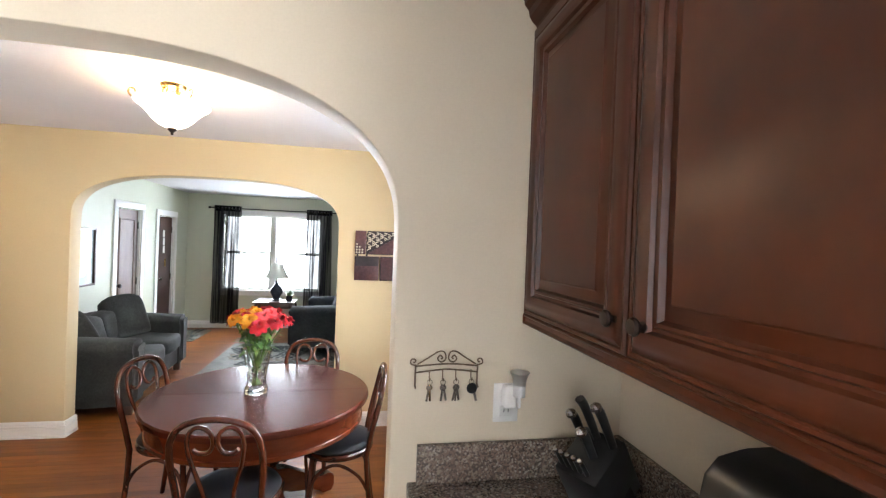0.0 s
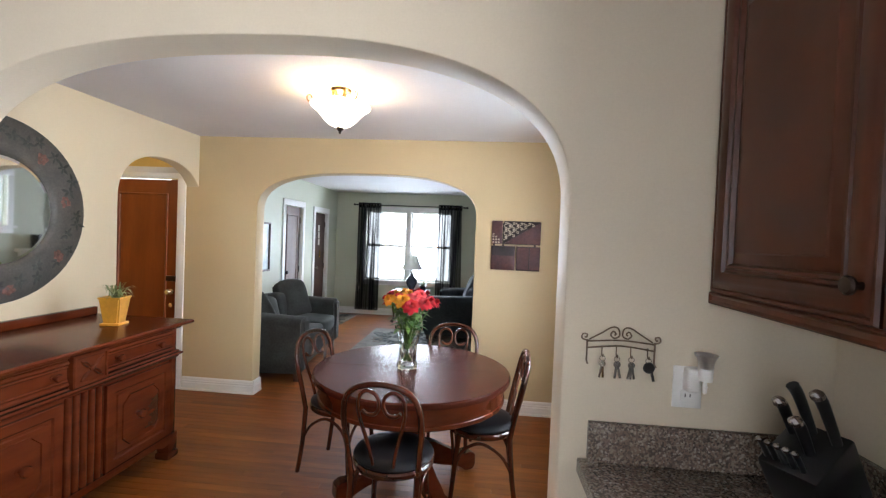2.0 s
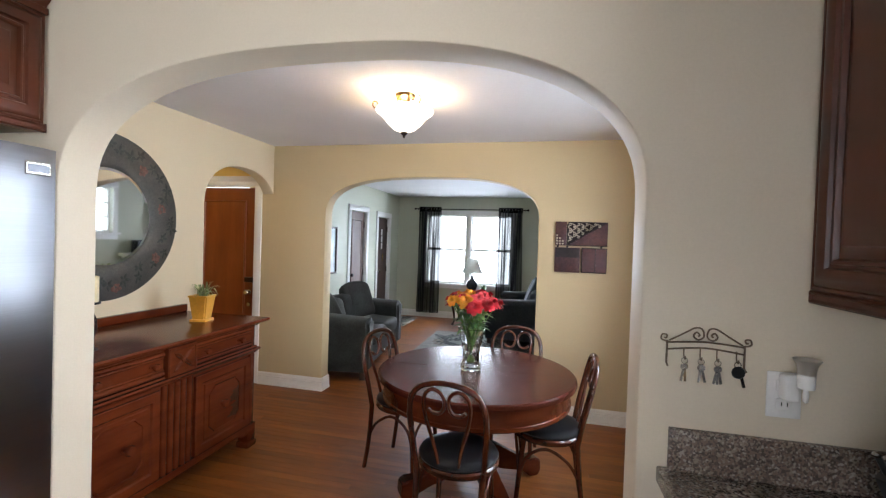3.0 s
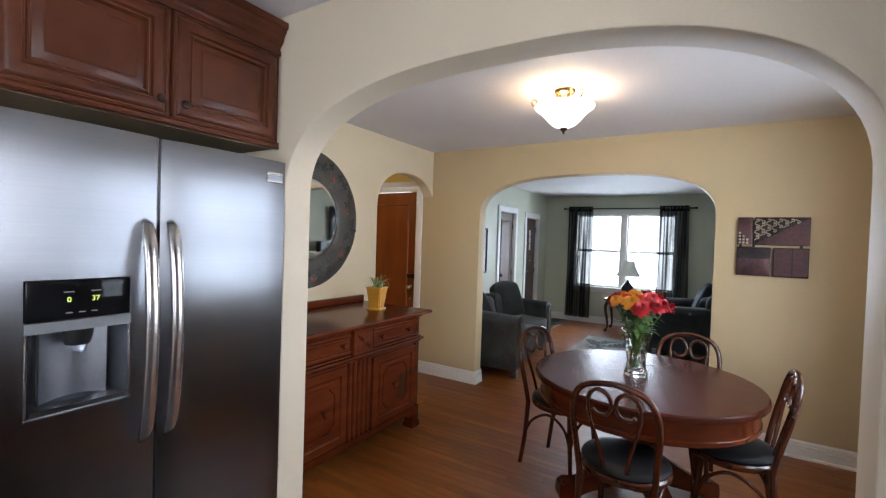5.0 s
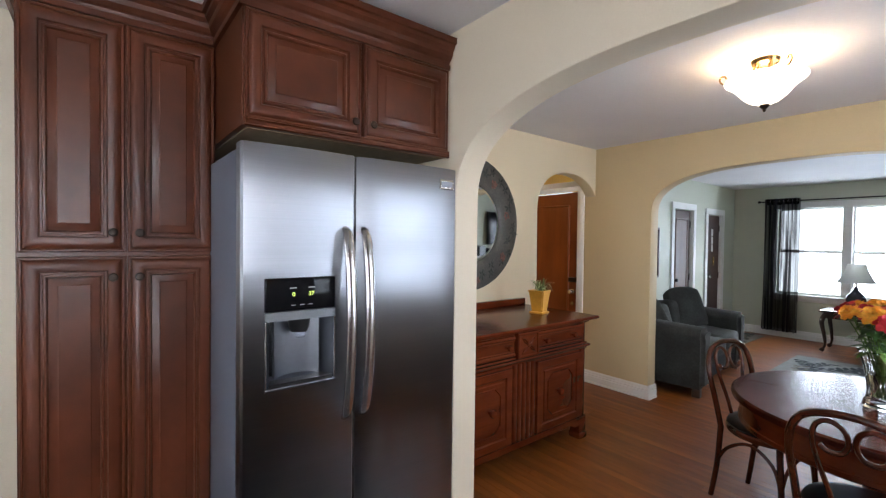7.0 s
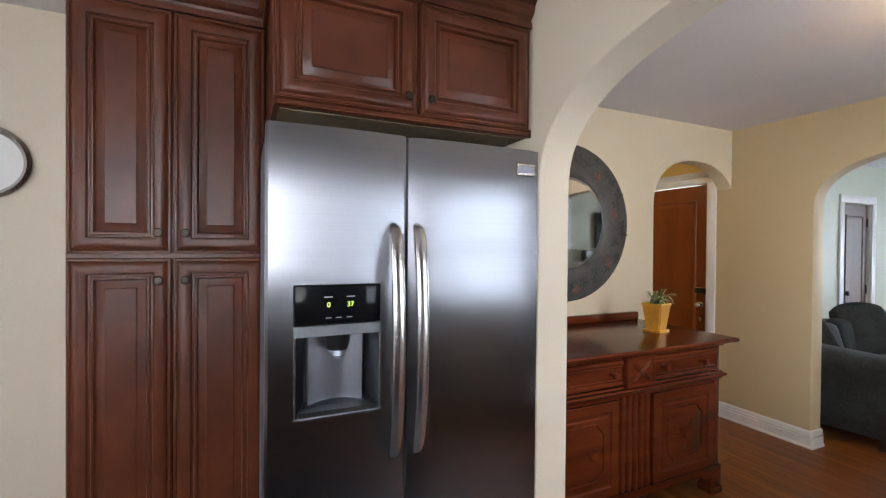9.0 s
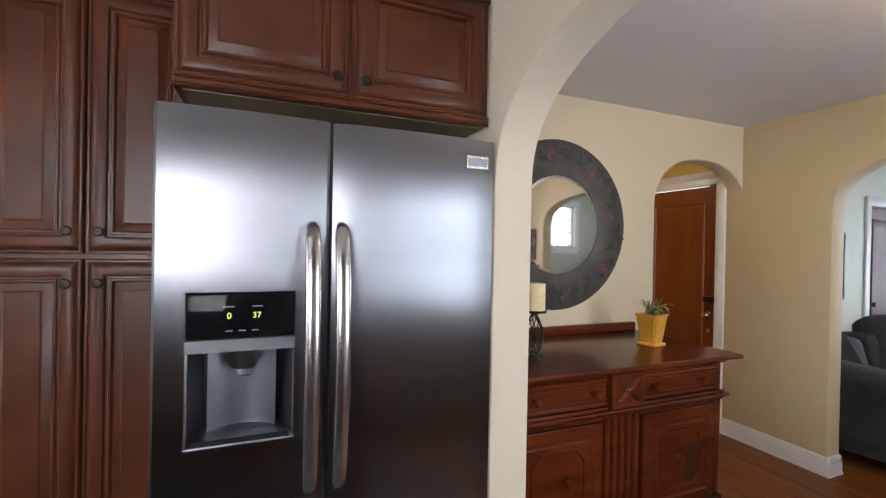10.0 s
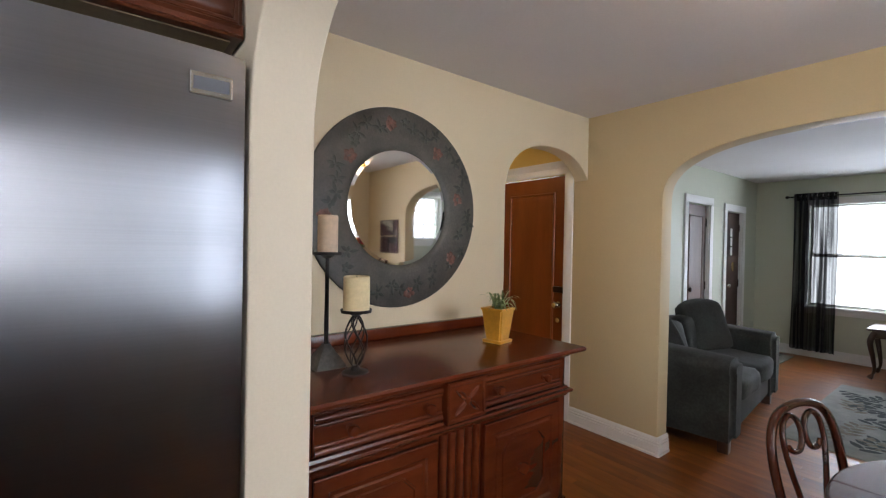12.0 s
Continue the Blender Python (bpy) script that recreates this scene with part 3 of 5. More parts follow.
    bk = [(dx0 + q, 0.066, 0.985), (dx1 - q, 0.066, 0.985), (dx1 - q, 0.066, 1.192), (dx0 + q, 0.066, 1.192)]
    fv, bv = [bm.verts.new(p) for p in fr], [bm.verts.new(p) for p in bk]
    for k in range(4):
        bm.faces.new((fv[k], fv[(k + 1) % 4], bv[(k + 1) % 4], bv[k]))
    part("recess", bm, SATIN, left, "satin steel sides of the dispenser recess")
    part("recess_back", prism([(dx0 + 0.045 + 0.162 * i / 10, 0.0655 - 0.020 * abs(i - 5) ** 2 / 25) for i in range(11)] + [(dx1 - 0.045, 0.068), (dx0 + 0.045, 0.068)], "z", 0.975, 1.19), SATIN, left, "curved steel back of the recess", 40)
    for x in (dx0 + 0.003, dx1 - 0.003):
        part("recess_rim", tube([(x, -0.001, 0.958), (x, -0.001, 1.19)], 0.004, 8), CHROME, left, smooth=40)
    part("drip_tray", prism([(dx0 + 0.012, -0.006), (dx1 - 0.012, -0.006), (dx1 - 0.035, 0.055), (dx0 + 0.035, 0.055)], "z", 0.962, 0.976), BLACK, left, "dark grey drip tray with a raised rim")
    part("tray_rim", tube([(dx0, -0.002, 0.958), (dx1, -0.002, 0.958)], 0.006, 8), SATIN, left, smooth=40)
    part("spout", lathe([(0, 0), (0.030, 0), (0.034, 0.012), (0.040, 0.05), (0, 0.05)], 20, at=(-0.255, 0.035, 1.142)), BLACK, left, "black spout", 30)
    part("paddle", lathe([(0, 0), (0.016, 0.002), (0.020, 0.022), (0, 0.022)], 16, at=(-0.250, 0.035, 1.118)), clear("clear_plastic", (0.95, 0.97, 1), 0.1), left, "clear plastic paddle", 30)
    for txt, x in (("0", -0.288), ("37", -0.225)):
        cu = bpy.data.curves.new("digits", "FONT")
        cu.body, cu.size, cu.extrude, cu.align_x = txt, 0.021, 0.0004, "CENTER"
        cu.materials.append(GREENLED)
        o = new("display_digits", cu)
        o.parent = left
        o.matrix_basis = pose(x, -0.0048, 1.272, 90, 0, 0)
        tagged(o, "green lit digits")
    for x in (-0.289, -0.224):
        part("display_caption", bx(x - 0.012, x + 0.012, -0.0048, -0.0042, 1.300, 1.3025), PALEBAR, left)
    for x in (-0.288, -0.258, -0.228):
        part("button_caption", bx(x - 0.008, x + 0.008, -0.0048, -0.0042, 1.240, 1.2425), PALEBAR, left)
    part("badge", bx(0.352, 0.428, front(0.39, c2, h2) - 0.006, 0.02, 1.697, 1.741, bevel=0.003), SILVER, right, "small metal maker's badge")
    part("badge_bar", bx(0.359, 0.421, front(0.39, c2, h2) - 0.0075, 0.0, 1.707, 1.731), SATIN, right)


fridge()


def key_rack():
    k = thing("key_rack", "bronzed wire key rack with scrolls hung on the wall", "key rack", pose(0.295, -0.008, 1.30))
    part("upper_bar", tube(smoothed([(-0.085, 0, -0.005), (-0.04, -0.004, 0.0), (0, -0.004, 0.002), (0.04, -0.004, 0.0), (0.085, 0, -0.005)]), 0.0022), RUSTIRON, k, smooth=60)
    part("lower_bar", tube(smoothed([(-0.085, 0, -0.022), (-0.04, -0.006, -0.015), (0, -0.006, -0.012), (0.04, -0.006, -0.015), (0.085, 0, -0.022)]), 0.0022), RUSTIRON, k, smooth=60)
    for s in (-1, 1):
        part("post", tube([(s * 0.085, 0, 0.0), (s * 0.085, 0, -0.055), (s * 0.085, -0.012, -0.06)], 0.0024), RUSTIRON, k, smooth=60)
        part("end_scroll", tube(smoothed([(s * 0.08, 0, -0.004), (s * 0.098, 0, 0.002), (s * 0.096, 0, 0.014), (s * 0.086, 0, 0.013), (s * 0.087, 0, 0.006), (s * 0.092, 0, 0.006)]), 0.002), RUSTIRON, k, smooth=60)
        part("centre_scroll", tube(smoothed([(s * 0.08, 0, 0.0), (s * 0.05, 0, 0.018), (s * 0.024, 0, 0.034), (s * 0.008, 0, 0.032), (s * 0.004, 0, 0.014), (s * 0.016, 0, 0.006), (s * 0.026, 0, 0.014), (s * 0.020, 0, 0.024), (s * 0.013, 0, 0.018), (s * 0.017, 0, 0.014)]), 0.002), RUSTIRON, k, smooth=60)
    for x in (-0.048, -0.012, 0.024, 0.066):
        part("hook", tube(smoothed([(x, -0.005, -0.014), (x, -0.006, -0.034), (x, -0.016, -0.040), (x, -0.018, -0.032)]), 0.0016), RUSTIRON, k, smooth=60)
    for n, (x, mat_, lab) in enumerate(((-0.048, BRASS, "brass door keys on a ring"), (-0.012, SILVER, "steel keys on a ring"), (0.024, SILVER, "bunch of nickel keys"), (0.066, BLACK, "car key with a black plastic head"))):
        y = thing("key_bunch", lab + " hung from the rack", "keys", pose(0.295 + x, -0.022, 1.262), "keys")
        part("ring", tube([(0.007 * math.cos(a * 0.5236), 0, -0.006 + 0.007 * math.sin(a * 0.5236)) for a in range(12)], 0.001, 6, closed=True), SILVER, y, smooth=60)
        for j, t in enumerate(((-3, 9), (-12, 6), (-10, 2, 12), (0,))[n]):
            if n == 3:
                part("key_head", place(lathe([(0, -0.004), (0.013, -0.004), (0.015, 0), (0.013, 0.004), (0, 0.004)], 12), pose(0.002, 0, -0.024, 90, 0, 0)), BLACK, y, smooth=40)
                part("key_blade", place(bx(-0.0035, 0.0035, -0.0012, 0.0012, -0.06, -0.03, bevel=0.0005), pose(0, 0, 0, 0, -14, 0)), SILVER, y)
            else:
                m = pose(0, -0.002 * j, -0.010, 0, t, 0)
                part("key_head", place(place(lathe([(0, -0.001), (0.0078, -0.001), (0.0078, 0.001), (0, 0.001)], 12), pose(0, 0, -0.010, 90, 0, 0)), m), (mat_, SILVER, BRASS)[j % 2], y)
                part("key_blade", place(bx(-0.0028, 0.0028, -0.001, 0.001, -0.046, -0.016), m), (mat_, SILVER, BRASS)[j % 2], y)


key_rack()


def outlet():
    o = thing("wall_outlet", "white plastic outlet plate on the cream wall", "outlet", pose(0.466, -0.0005, 1.191))
    part("plate", bx(-0.036, 0.036, -0.006, 0, -0.054, 0.054, bevel=0.003), WHITEPLASTIC, o, smooth=40)
    for z in (-0.022, 0.022):
        part("socket", bx(-0.017, 0.017, -0.0085, -0.004, z - 0.014, z + 0.014, bevel=0.003), WHITEPLASTIC, o, smooth=40)
        for x in (-0.006, 0.006):
            part("slot", bx(x - 0.001, x + 0.001, -0.0095, -0.0082, z - 0.003, z + 0.006), BLACK, o)
    p = thing("night_light", "white plug in night light with clear shade in the outlet", "night light", pose(0.472, -0.0095, 1.212))
    part("plug_body", bx(-0.022, 0.012, -0.032, 0, -0.026, 0.034, bevel=0.008, seg=3), WHITEPLASTIC, p, smooth=40)
    part("lamp_socket", lathe([(0, 0), (0.016, 0), (0.017, 0.03), (0.015, 0.034), (0, 0.034)], 16, at=(0.013, -0.044, 0.012)), WHITEPLASTIC, p, smooth=40)
    part("shade", lathe([(0.0165, 0), (0.0175, 0.014), (0.020, 0.026), (0.027, 0.036), (0.026, 0.037), (0.018, 0.027), (0.0155, 0.014), (0.0145, 0)], 20, at=(0.013, -0.044, 0.040)), clear("frosted_plastic", (0.95, 0.95, 0.95), 0.4), p, "frosted plastic shade", 40)
    part("bulb", lathe([(0, -0.034), (0.005, -0.03), (0.006, -0.015), (0.004, 0), (0, 0)], 12, at=(0.013, -0.044, 0.012)), WHITEPLASTIC, p, smooth=40)


outlet()


def knife_block():
    k = thing("knife_block", "black slanted knife block full of steel handled knives on the counter", "knife block", pose(0.650, -0.205, 0.985, 0, 0, -64))
    # leans back: the slots face up and towards -y
    part("block", place(bx(-0.055, 0.055, -0.05, 0.085, 0.0, 0.148, bevel=0.006), pose(0, 0.0, 0.03, 32, 0, 0)), BLACK, k, "black lacquered wood block", 30)
    part("foot", prism([(-0.07, 0.0), (0.09, 0.0), (0.02, 0.09), (-0.05, 0.03)], "x", -0.055, 0.055), BLACK, k)
    lean = pose(0, 0, 0.03, 32, 0, 0)
    for x, y, l, mm in ((-0.036, 0.048, 0.095, CHROME), (-0.008, 0.064, 0.135, BLACK), (0.038, 0.058, 0.135, CHROME), (0.014, 0.012, 0.095, CHROME)):
        kn = thing("kitchen_knife", "kitchen knife with a black and steel handle stuck in the block", "knife", k.matrix_basis @ lean @ pose(x, y, 0.143), "knives in the block")
        part("handle", tube(smoothed([(0, 0, 0.0), (0, 0.001, l * 0.4), (0, 0.0, l * 0.8), (0, -0.006, l)], 4), [0.009 + 0.003 * (i / 12) for i in range(13)], 10, flat=0.7), BLACK, kn, smooth=50)
        if mm is CHROME:
            part("end_cap", place(lathe([(0, 0), (0.0125, 0.0), (0.012, 0.008), (0.007, 0.013), (0, 0.014)], 12), pose(0, -0.006, l - 0.006)), CHROME, kn, "steel end cap", 40)
    for i in range(5):
        kn = thing("steak_knife", "small steak knife with a steel capped handle", "knife", k.matrix_basis @ lean @ pose(-0.042 + 0.0168 * i, -0.032, 0.143), "steak knives")
        part("handle", tube([(0, 0, 0), (0, -0.002, 0.035), (0, -0.004, 0.05)], 0.0055, 8), BLACK, kn, smooth=50)
        part("end_cap", lathe([(0, 0), (0.006, 0), (0.006, 0.006), (0, 0.008)], 10, at=(0, -0.004, 0.049)), CHROME, kn, smooth=40)


knife_block()
_bb = thing("bread_box", "black roll top bread box on the granite counter", "bread box", pose(0.688, -0.80, 0.985) @ Matrix.Diagonal((1, 1, 1.06, 1)))
_o = [(-0.13, 0.0), (-0.13, 0.26), (-0.122, 0.295), (-0.10, 0.317), (-0.06, 0.325), (0.128, 0.325), (0.128, 0.0)]
part("case", prism(_o, "y", -0.20, 0.20), BLACK, _bb, "matt black case", 30)
part("lid", prism([(-0.136, 0.12), (-0.136, 0.262), (-0.127, 0.299), (-0.103, 0.323), (-0.06, 0.331), (0.09, 0.331), (0.09, 0.326), (-0.06, 0.326), (-0.10, 0.318), (-0.122, 0.296), (-0.131, 0.26), (-0.131, 0.12)], "y", -0.19, 0.19), BLACK, _bb, smooth=40)
part("knob", lathe([(0, 0), (0.010, 0), (0.012, 0.012), (0.006, 0.02), (0, 0.02)], 12), CHROME, _bb, "steel knob", 40).matrix_basis = pose(-0.134, 0, 0.17, 0, -90, 0)

_ck = thing("wall_clock", "round wall clock with a silver rim on the kitchen wall", "clock", pose(-2.829, -1.935, 1.775, 0, 90, 0))
part("rim", lathe([(0.125, 0.0), (0.15, 0.0), (0.152, 0.02), (0.14, 0.035), (0.125, 0.02)], 40), SILVER, _ck, "silver rim", 40)
part("face", lathe([(0, 0.001), (0.13, 0.001), (0.13, 0.012), (0, 0.012)], 40), WHITEPLASTIC, _ck, "white face")


# ---- dining room ----
def dining_table():
    t = thing("dining_table", "round mahogany pedestal dining table with a seam across its top", "table", pose(-0.48, 1.53, 0, 0, 0, 2))
    R = 0.61
    for s in (1, -1):  # the two halves of the top
        prof = [(R - 0.012, 0.693), (R - 0.002, 0.698), (R, 0.708), (R - 0.003, 0.722), (R - 0.012, 0.729), (0.0, 0.730)]
        bm = bmesh.new()
        n = 48
        cols = []
        for i in range(n + 1):
            a = math.pi * i / n
            cols.append([bm.verts.new((r * math.cos(a), s * (r * math.sin(a) + 0.0022), z)) for r, z in prof[:-1]])
        lo, hi = [c[0] for c in cols], [c[-1] for c in cols]
        for p, q in zip(cols, cols[1:]):
            for k in range(len(prof) - 2):
                bm.faces.new((p[k], q[k], q[k + 1], p[k + 1]))
        bm.faces.new(hi)
        bm.faces.new(lo[::-1])
        bm.faces.new([v for v in cols[0]] + [v for v in cols[-1][::-1]])
        part("tabletop", bm, TABLETOP, t, "half of the polished round top", 30)
    part("apron", lathe([(0.555, 0.693), (0.572, 0.693), (0.572, 0.600), (0.577, 0.596), (0.577, 0.578), (0.572, 0.572), (0.552, 0.572), (0.552, 0.693)], 64), MAHOGANY, t, "deep round apron with a bead", 30)
    part("pedestal", lathe([(0, 0.10), (0.13, 0.10), (0.14, 0.13), (0.14, 0.20), (0.10, 0.24), (0.085, 0.30), (0.10, 0.40), (0.12, 0.46), (0.13, 0.52), (0.20, 0.56), (0.22, 0.60), (0.22, 0.69), (0, 0.69)], 8), MAHOGANY, t, "eight sided pedestal", 25)
    for k in range(4):
        out = [(0.08, 0.14), (0.08, 0.26), (0.16, 0.24), (0.28, 0.17), (0.38, 0.115), (0.44, 0.12), (0.475, 0.10), (0.48, 0.03), (0.46, 0.0), (0.40, 0.0), (0.37, 0.03), (0.30, 0.06), (0.18, 0.09)]
        f = prism(out, "y", -0.045, 0.045)
        bmesh.ops.bevel(f, geom=f.edges[:], offset=0.006, segments=2, affect="EDGES")
        part("foot", place(f, pose(0, 0, 0, 0, 0, 45 + 90 * k - 12)), MAHOGANY, t, smooth=35)


dining_table()


def bentwood_chair():
    c = thing("dining_chair", "dark bentwood dining chair with double loop back and black padded seat", "chair", None, "chairs round the table")
    part("seat", lathe([(0, 0.448), (0.17, 0.448), (0.197, 0.452), (0.203, 0.462), (0.195, 0.476), (0.15, 0.488), (0.08, 0.491), (0, 0.491)], 36), LEATHER, c, "black leatherette seat pad", 50)
    part("seat_ring", lathe([(0.175, 0.415), (0.200, 0.415), (0.207, 0.425), (0.207, 0.440), (0.198, 0.449), (0.175, 0.449), (0.175, 0.415)], 36), BENTWOOD, c, smooth=40)
    for s in (-1, 1):
        leg = smoothed([(s * 0.165, -0.215, 0.0), (s * 0.160, -0.185, 0.20), (s * 0.163, -0.165, 0.43)], 6)
        part("back_leg", tube(leg, [0.0135 + 0.002 * i / (len(leg) - 1) for i in range(len(leg))], 10), BENTWOOD, c, smooth=60)
        front = smoothed([(s * 0.155, 0.165, 0.0), (s * 0.145, 0.145, 0.22), (s * 0.130, 0.125, 0.43)], 6)
        part("front_leg", tube(front, [0.0125 + 0.004 * i / (len(front) - 1) for i in range(len(front))], 10), BENTWOOD, c, smooth=60)
        part("side_brace", tube(smoothed([(s * 0.149, 0.148, 0.20), (s * 0.152, 0.105, 0.32), (s * 0.168, 0.0, 0.385), (s * 0.165, -0.12, 0.32), (s * 0.162, -0.182, 0.22)], 6), 0.009, 8), BENTWOOD, c, smooth=60)
    part("front_brace", tube(smoothed([(-0.146, 0.148, 0.20), (-0.11, 0.160, 0.32), (0, 0.178, 0.385), (0.11, 0.160, 0.32), (0.146, 0.148, 0.20)], 6), 0.009, 8), BENTWOOD, c, smooth=60)
    hoop = smoothed([(-0.163, -0.165, 0.42), (-0.175, -0.190, 0.56), (-0.185, -0.222, 0.70), (-0.170, -0.243, 0.80), (-0.115, -0.255, 0.862), (0, -0.260, 0.885), (0.115, -0.255, 0.862), (0.170, -0.243, 0.80), (0.185, -0.222, 0.70), (0.175, -0.190, 0.56), (0.163, -0.165, 0.42)], 6)
    part("back_hoop", tube(hoop, 0.0145, 10), BENTWOOD, c, smooth=60)

    def lean(x, z):
        return (x, -0.175 - 0.085 * (z - 0.45) / 0.43, z)

    for s in (-1, 1):
        loop = [lean(s * x, z) for x, z in ((0.045, 0.440), (0.065, 0.56), (0.098, 0.68), (0.112, 0.765), (0.100, 0.825), (0.062, 0.850), (0.022, 0.828), (0.010, 0.780), (0.030, 0.738), (0.068, 0.734), (0.090, 0.752))]
        part("back_loop", tube(smoothed(loop, 6), 0.0095, 8), BENTWOOD, c, smooth=60)
    return c


_chair = bentwood_chair()
_chair.matrix_basis = pose(-0.478, 0.99, 0, 0, 0, -5)
copy_thing(_chair, pose(-0.96, 1.63, 0, 0, 0, -106))
copy_thing(_chair, pose(-0.28, 1.955, 0, 0, 0, 178))
copy_thing(_chair, pose(-0.04, 1.475, 0, 0, 0, 90))


def bloom(material_, petals, r, layers, seed):
    rnd = random.Random(seed)
    bm = bmesh.new()
    for k in range(layers):
        f = k / max(layers - 1, 1)
        n = max(5, int(petals * (1 - 0.45 * f)))
        for i in range(n):
            a = 2 * math.pi * (i + 0.5 * k) / n + rnd.uniform(-0.15, 0.15)
            lift = 0.15 + 1.15 * f + rnd.uniform(-0.12, 0.12)
            L = r * (1 - 0.35 * f) * rnd.uniform(0.85, 1.1)
            w = L * 0.36
            rows = []
            for u in (0.08, 0.45, 0.8, 1.0):
                e = lift + 0.35 * (1 - u) - 0.15 * u
                d, z = L * u * math.cos(e), L * u * math.sin(e) + 0.004 * k
                ww = w * (0.35, 0.95, 0.85, 0.25)[(0.08, 0.45, 0.8, 1.0).index(u)]
                rows.append([bm.verts.new((d * math.cos(a) - o * ww * math.sin(a), d * math.sin(a) + o * ww * math.cos(a), z + abs(o) * 0.15 * ww)) for o in (-1, 0, 1)])
            for p, q in zip(rows, rows[1:]):
                for j in range(2):
                    bm.faces.new((p[j], p[j + 1], q[j + 1], q[j]))
    return bm


def blade(bm, base, tip, width, sag=0.0, n=5, fold=0.15):
    """A pointed leaf from base to tip."""
    a, b = Vector(base), Vector(tip)
    d = b - a
    side = d.cross(Vector((0, 0, 1)))
    side = side.normalized() if side.length > 1e-6 else Vector((1, 0, 0))
    rows = []
    for i in range(n + 1):
        u = i / n
        w = width * math.sin(math.pi * min(0.12 + 0.88 * u, 1)) ** 0.8 if u < 1 else 0.0005
        p = a + d * u + Vector((0, 0, sag * 4 * u * (1 - u) - sag * 2 * u * u))
        rows.append([bm.verts.new(p - side * w), bm.verts.new(p + Vector((0, 0, -fold * w))), bm.verts.new(p + side * w)])
    for p, q in zip(rows, rows[1:]):
        for j in range(2):
            bm.faces.new((p[j], p[j + 1], q[j + 1], q[j]))


def bouquet():
    rnd = random.Random(5)
    v = thing("flower_vase", "clear cut glass vase with water on the dining table", "vase", pose(-0.515, 1.52, 0.7305) @ Matrix.Diagonal((1.2, 1.2, 1.10, 1)))
    prof = [(0, 0.0), (0.050, 0.0), (0.054, 0.006), (0.054, 0.028), (0.046, 0.040), (0.043, 0.07), (0.048, 0.12), (0.058, 0.18), (0.068, 0.225), (0.074, 0.235), (0.070, 0.236), (0.063, 0.220), (0.053, 0.18), (0.043, 0.12), (0.038, 0.075), (0.036, 0.045), (0, 0.040)]
    part("glass", lathe(prof, 12), CRYSTAL, v, "faceted clear glass", 20)
    part("water", lathe([(0, 0.0415), (0.0345, 0.0465), (0.0365, 0.075), (0.0415, 0.12), (0.045, 0.14), (0, 0.14)], 12), WATER, v, "clear water")
    f = thing("bouquet", "bouquet of red orange and yellow lilies in the glass vase", "flowers", pose(-0.515, 1.52, 0.7305) @ Matrix.Diagonal((1.2, 1.2, 1.10, 1)))
    heads = []
    for i in range(24):
        a, r = i * 2.399, 0.135 * math.sqrt((i + 0.5) / 24)
        heads.append((r * math.cos(a), r * math.sin(a) * 0.9, 0.405 - 1.6 * r * r + rnd.uniform(-0.014, 0.018)))
    order = []
    for x, y, z in heads:
        order.append(ORANGE if x < 0.01 and y < 0.04 and rnd.random() < 0.6 else rnd.choice((RED, CORAL, RED, MAROON)))
    for i, ((x, y, z), m) in enumerate(zip(heads, order)):
        tilt = Vector((x, y, 0.10)).to_track_quat("Z", "Y").to_matrix().to_4x4()
        b = part("bloom", bloom(m, 8 if m is not ORANGE else 9, 0.038 + 0.008 * rnd.random(), 4, i), m, f, smooth=60)
        b.matrix_basis = Matrix.Translation((x, y, z)) @ tilt
        k = 0.30 + 0.1 * rnd.random()
        part("stem", tube(smoothed([(-x * 0.12, -y * 0.12, 0.044), (x * k * 0.5, y * k * 0.5, 0.16), (x * 0.6, y * 0.6, 0.29), (x, y, z)], 4), 0.0024, 6), STEM, f, smooth=60)
    for i in range(84):
        a, h = rnd.uniform(0, 6.283), rnd.uniform(0.22, 0.36)
        r0 = 0.02 + 0.14 * (h - 0.2)
        r1 = r0 + rnd.uniform(0.04, 0.10)
        bm = bmesh.new()
        blade(bm, (r0 * math.cos(a), r0 * math.sin(a), h), (r1 * math.cos(a + 0.3), r1 * math.sin(a + 0.3), h + rnd.uniform(-0.02, 0.06)), rnd.uniform(0.010, 0.019), 0.01)
        part("leaf", bm, LEAF if i % 3 else STEM, f, smooth=60)


bouquet()


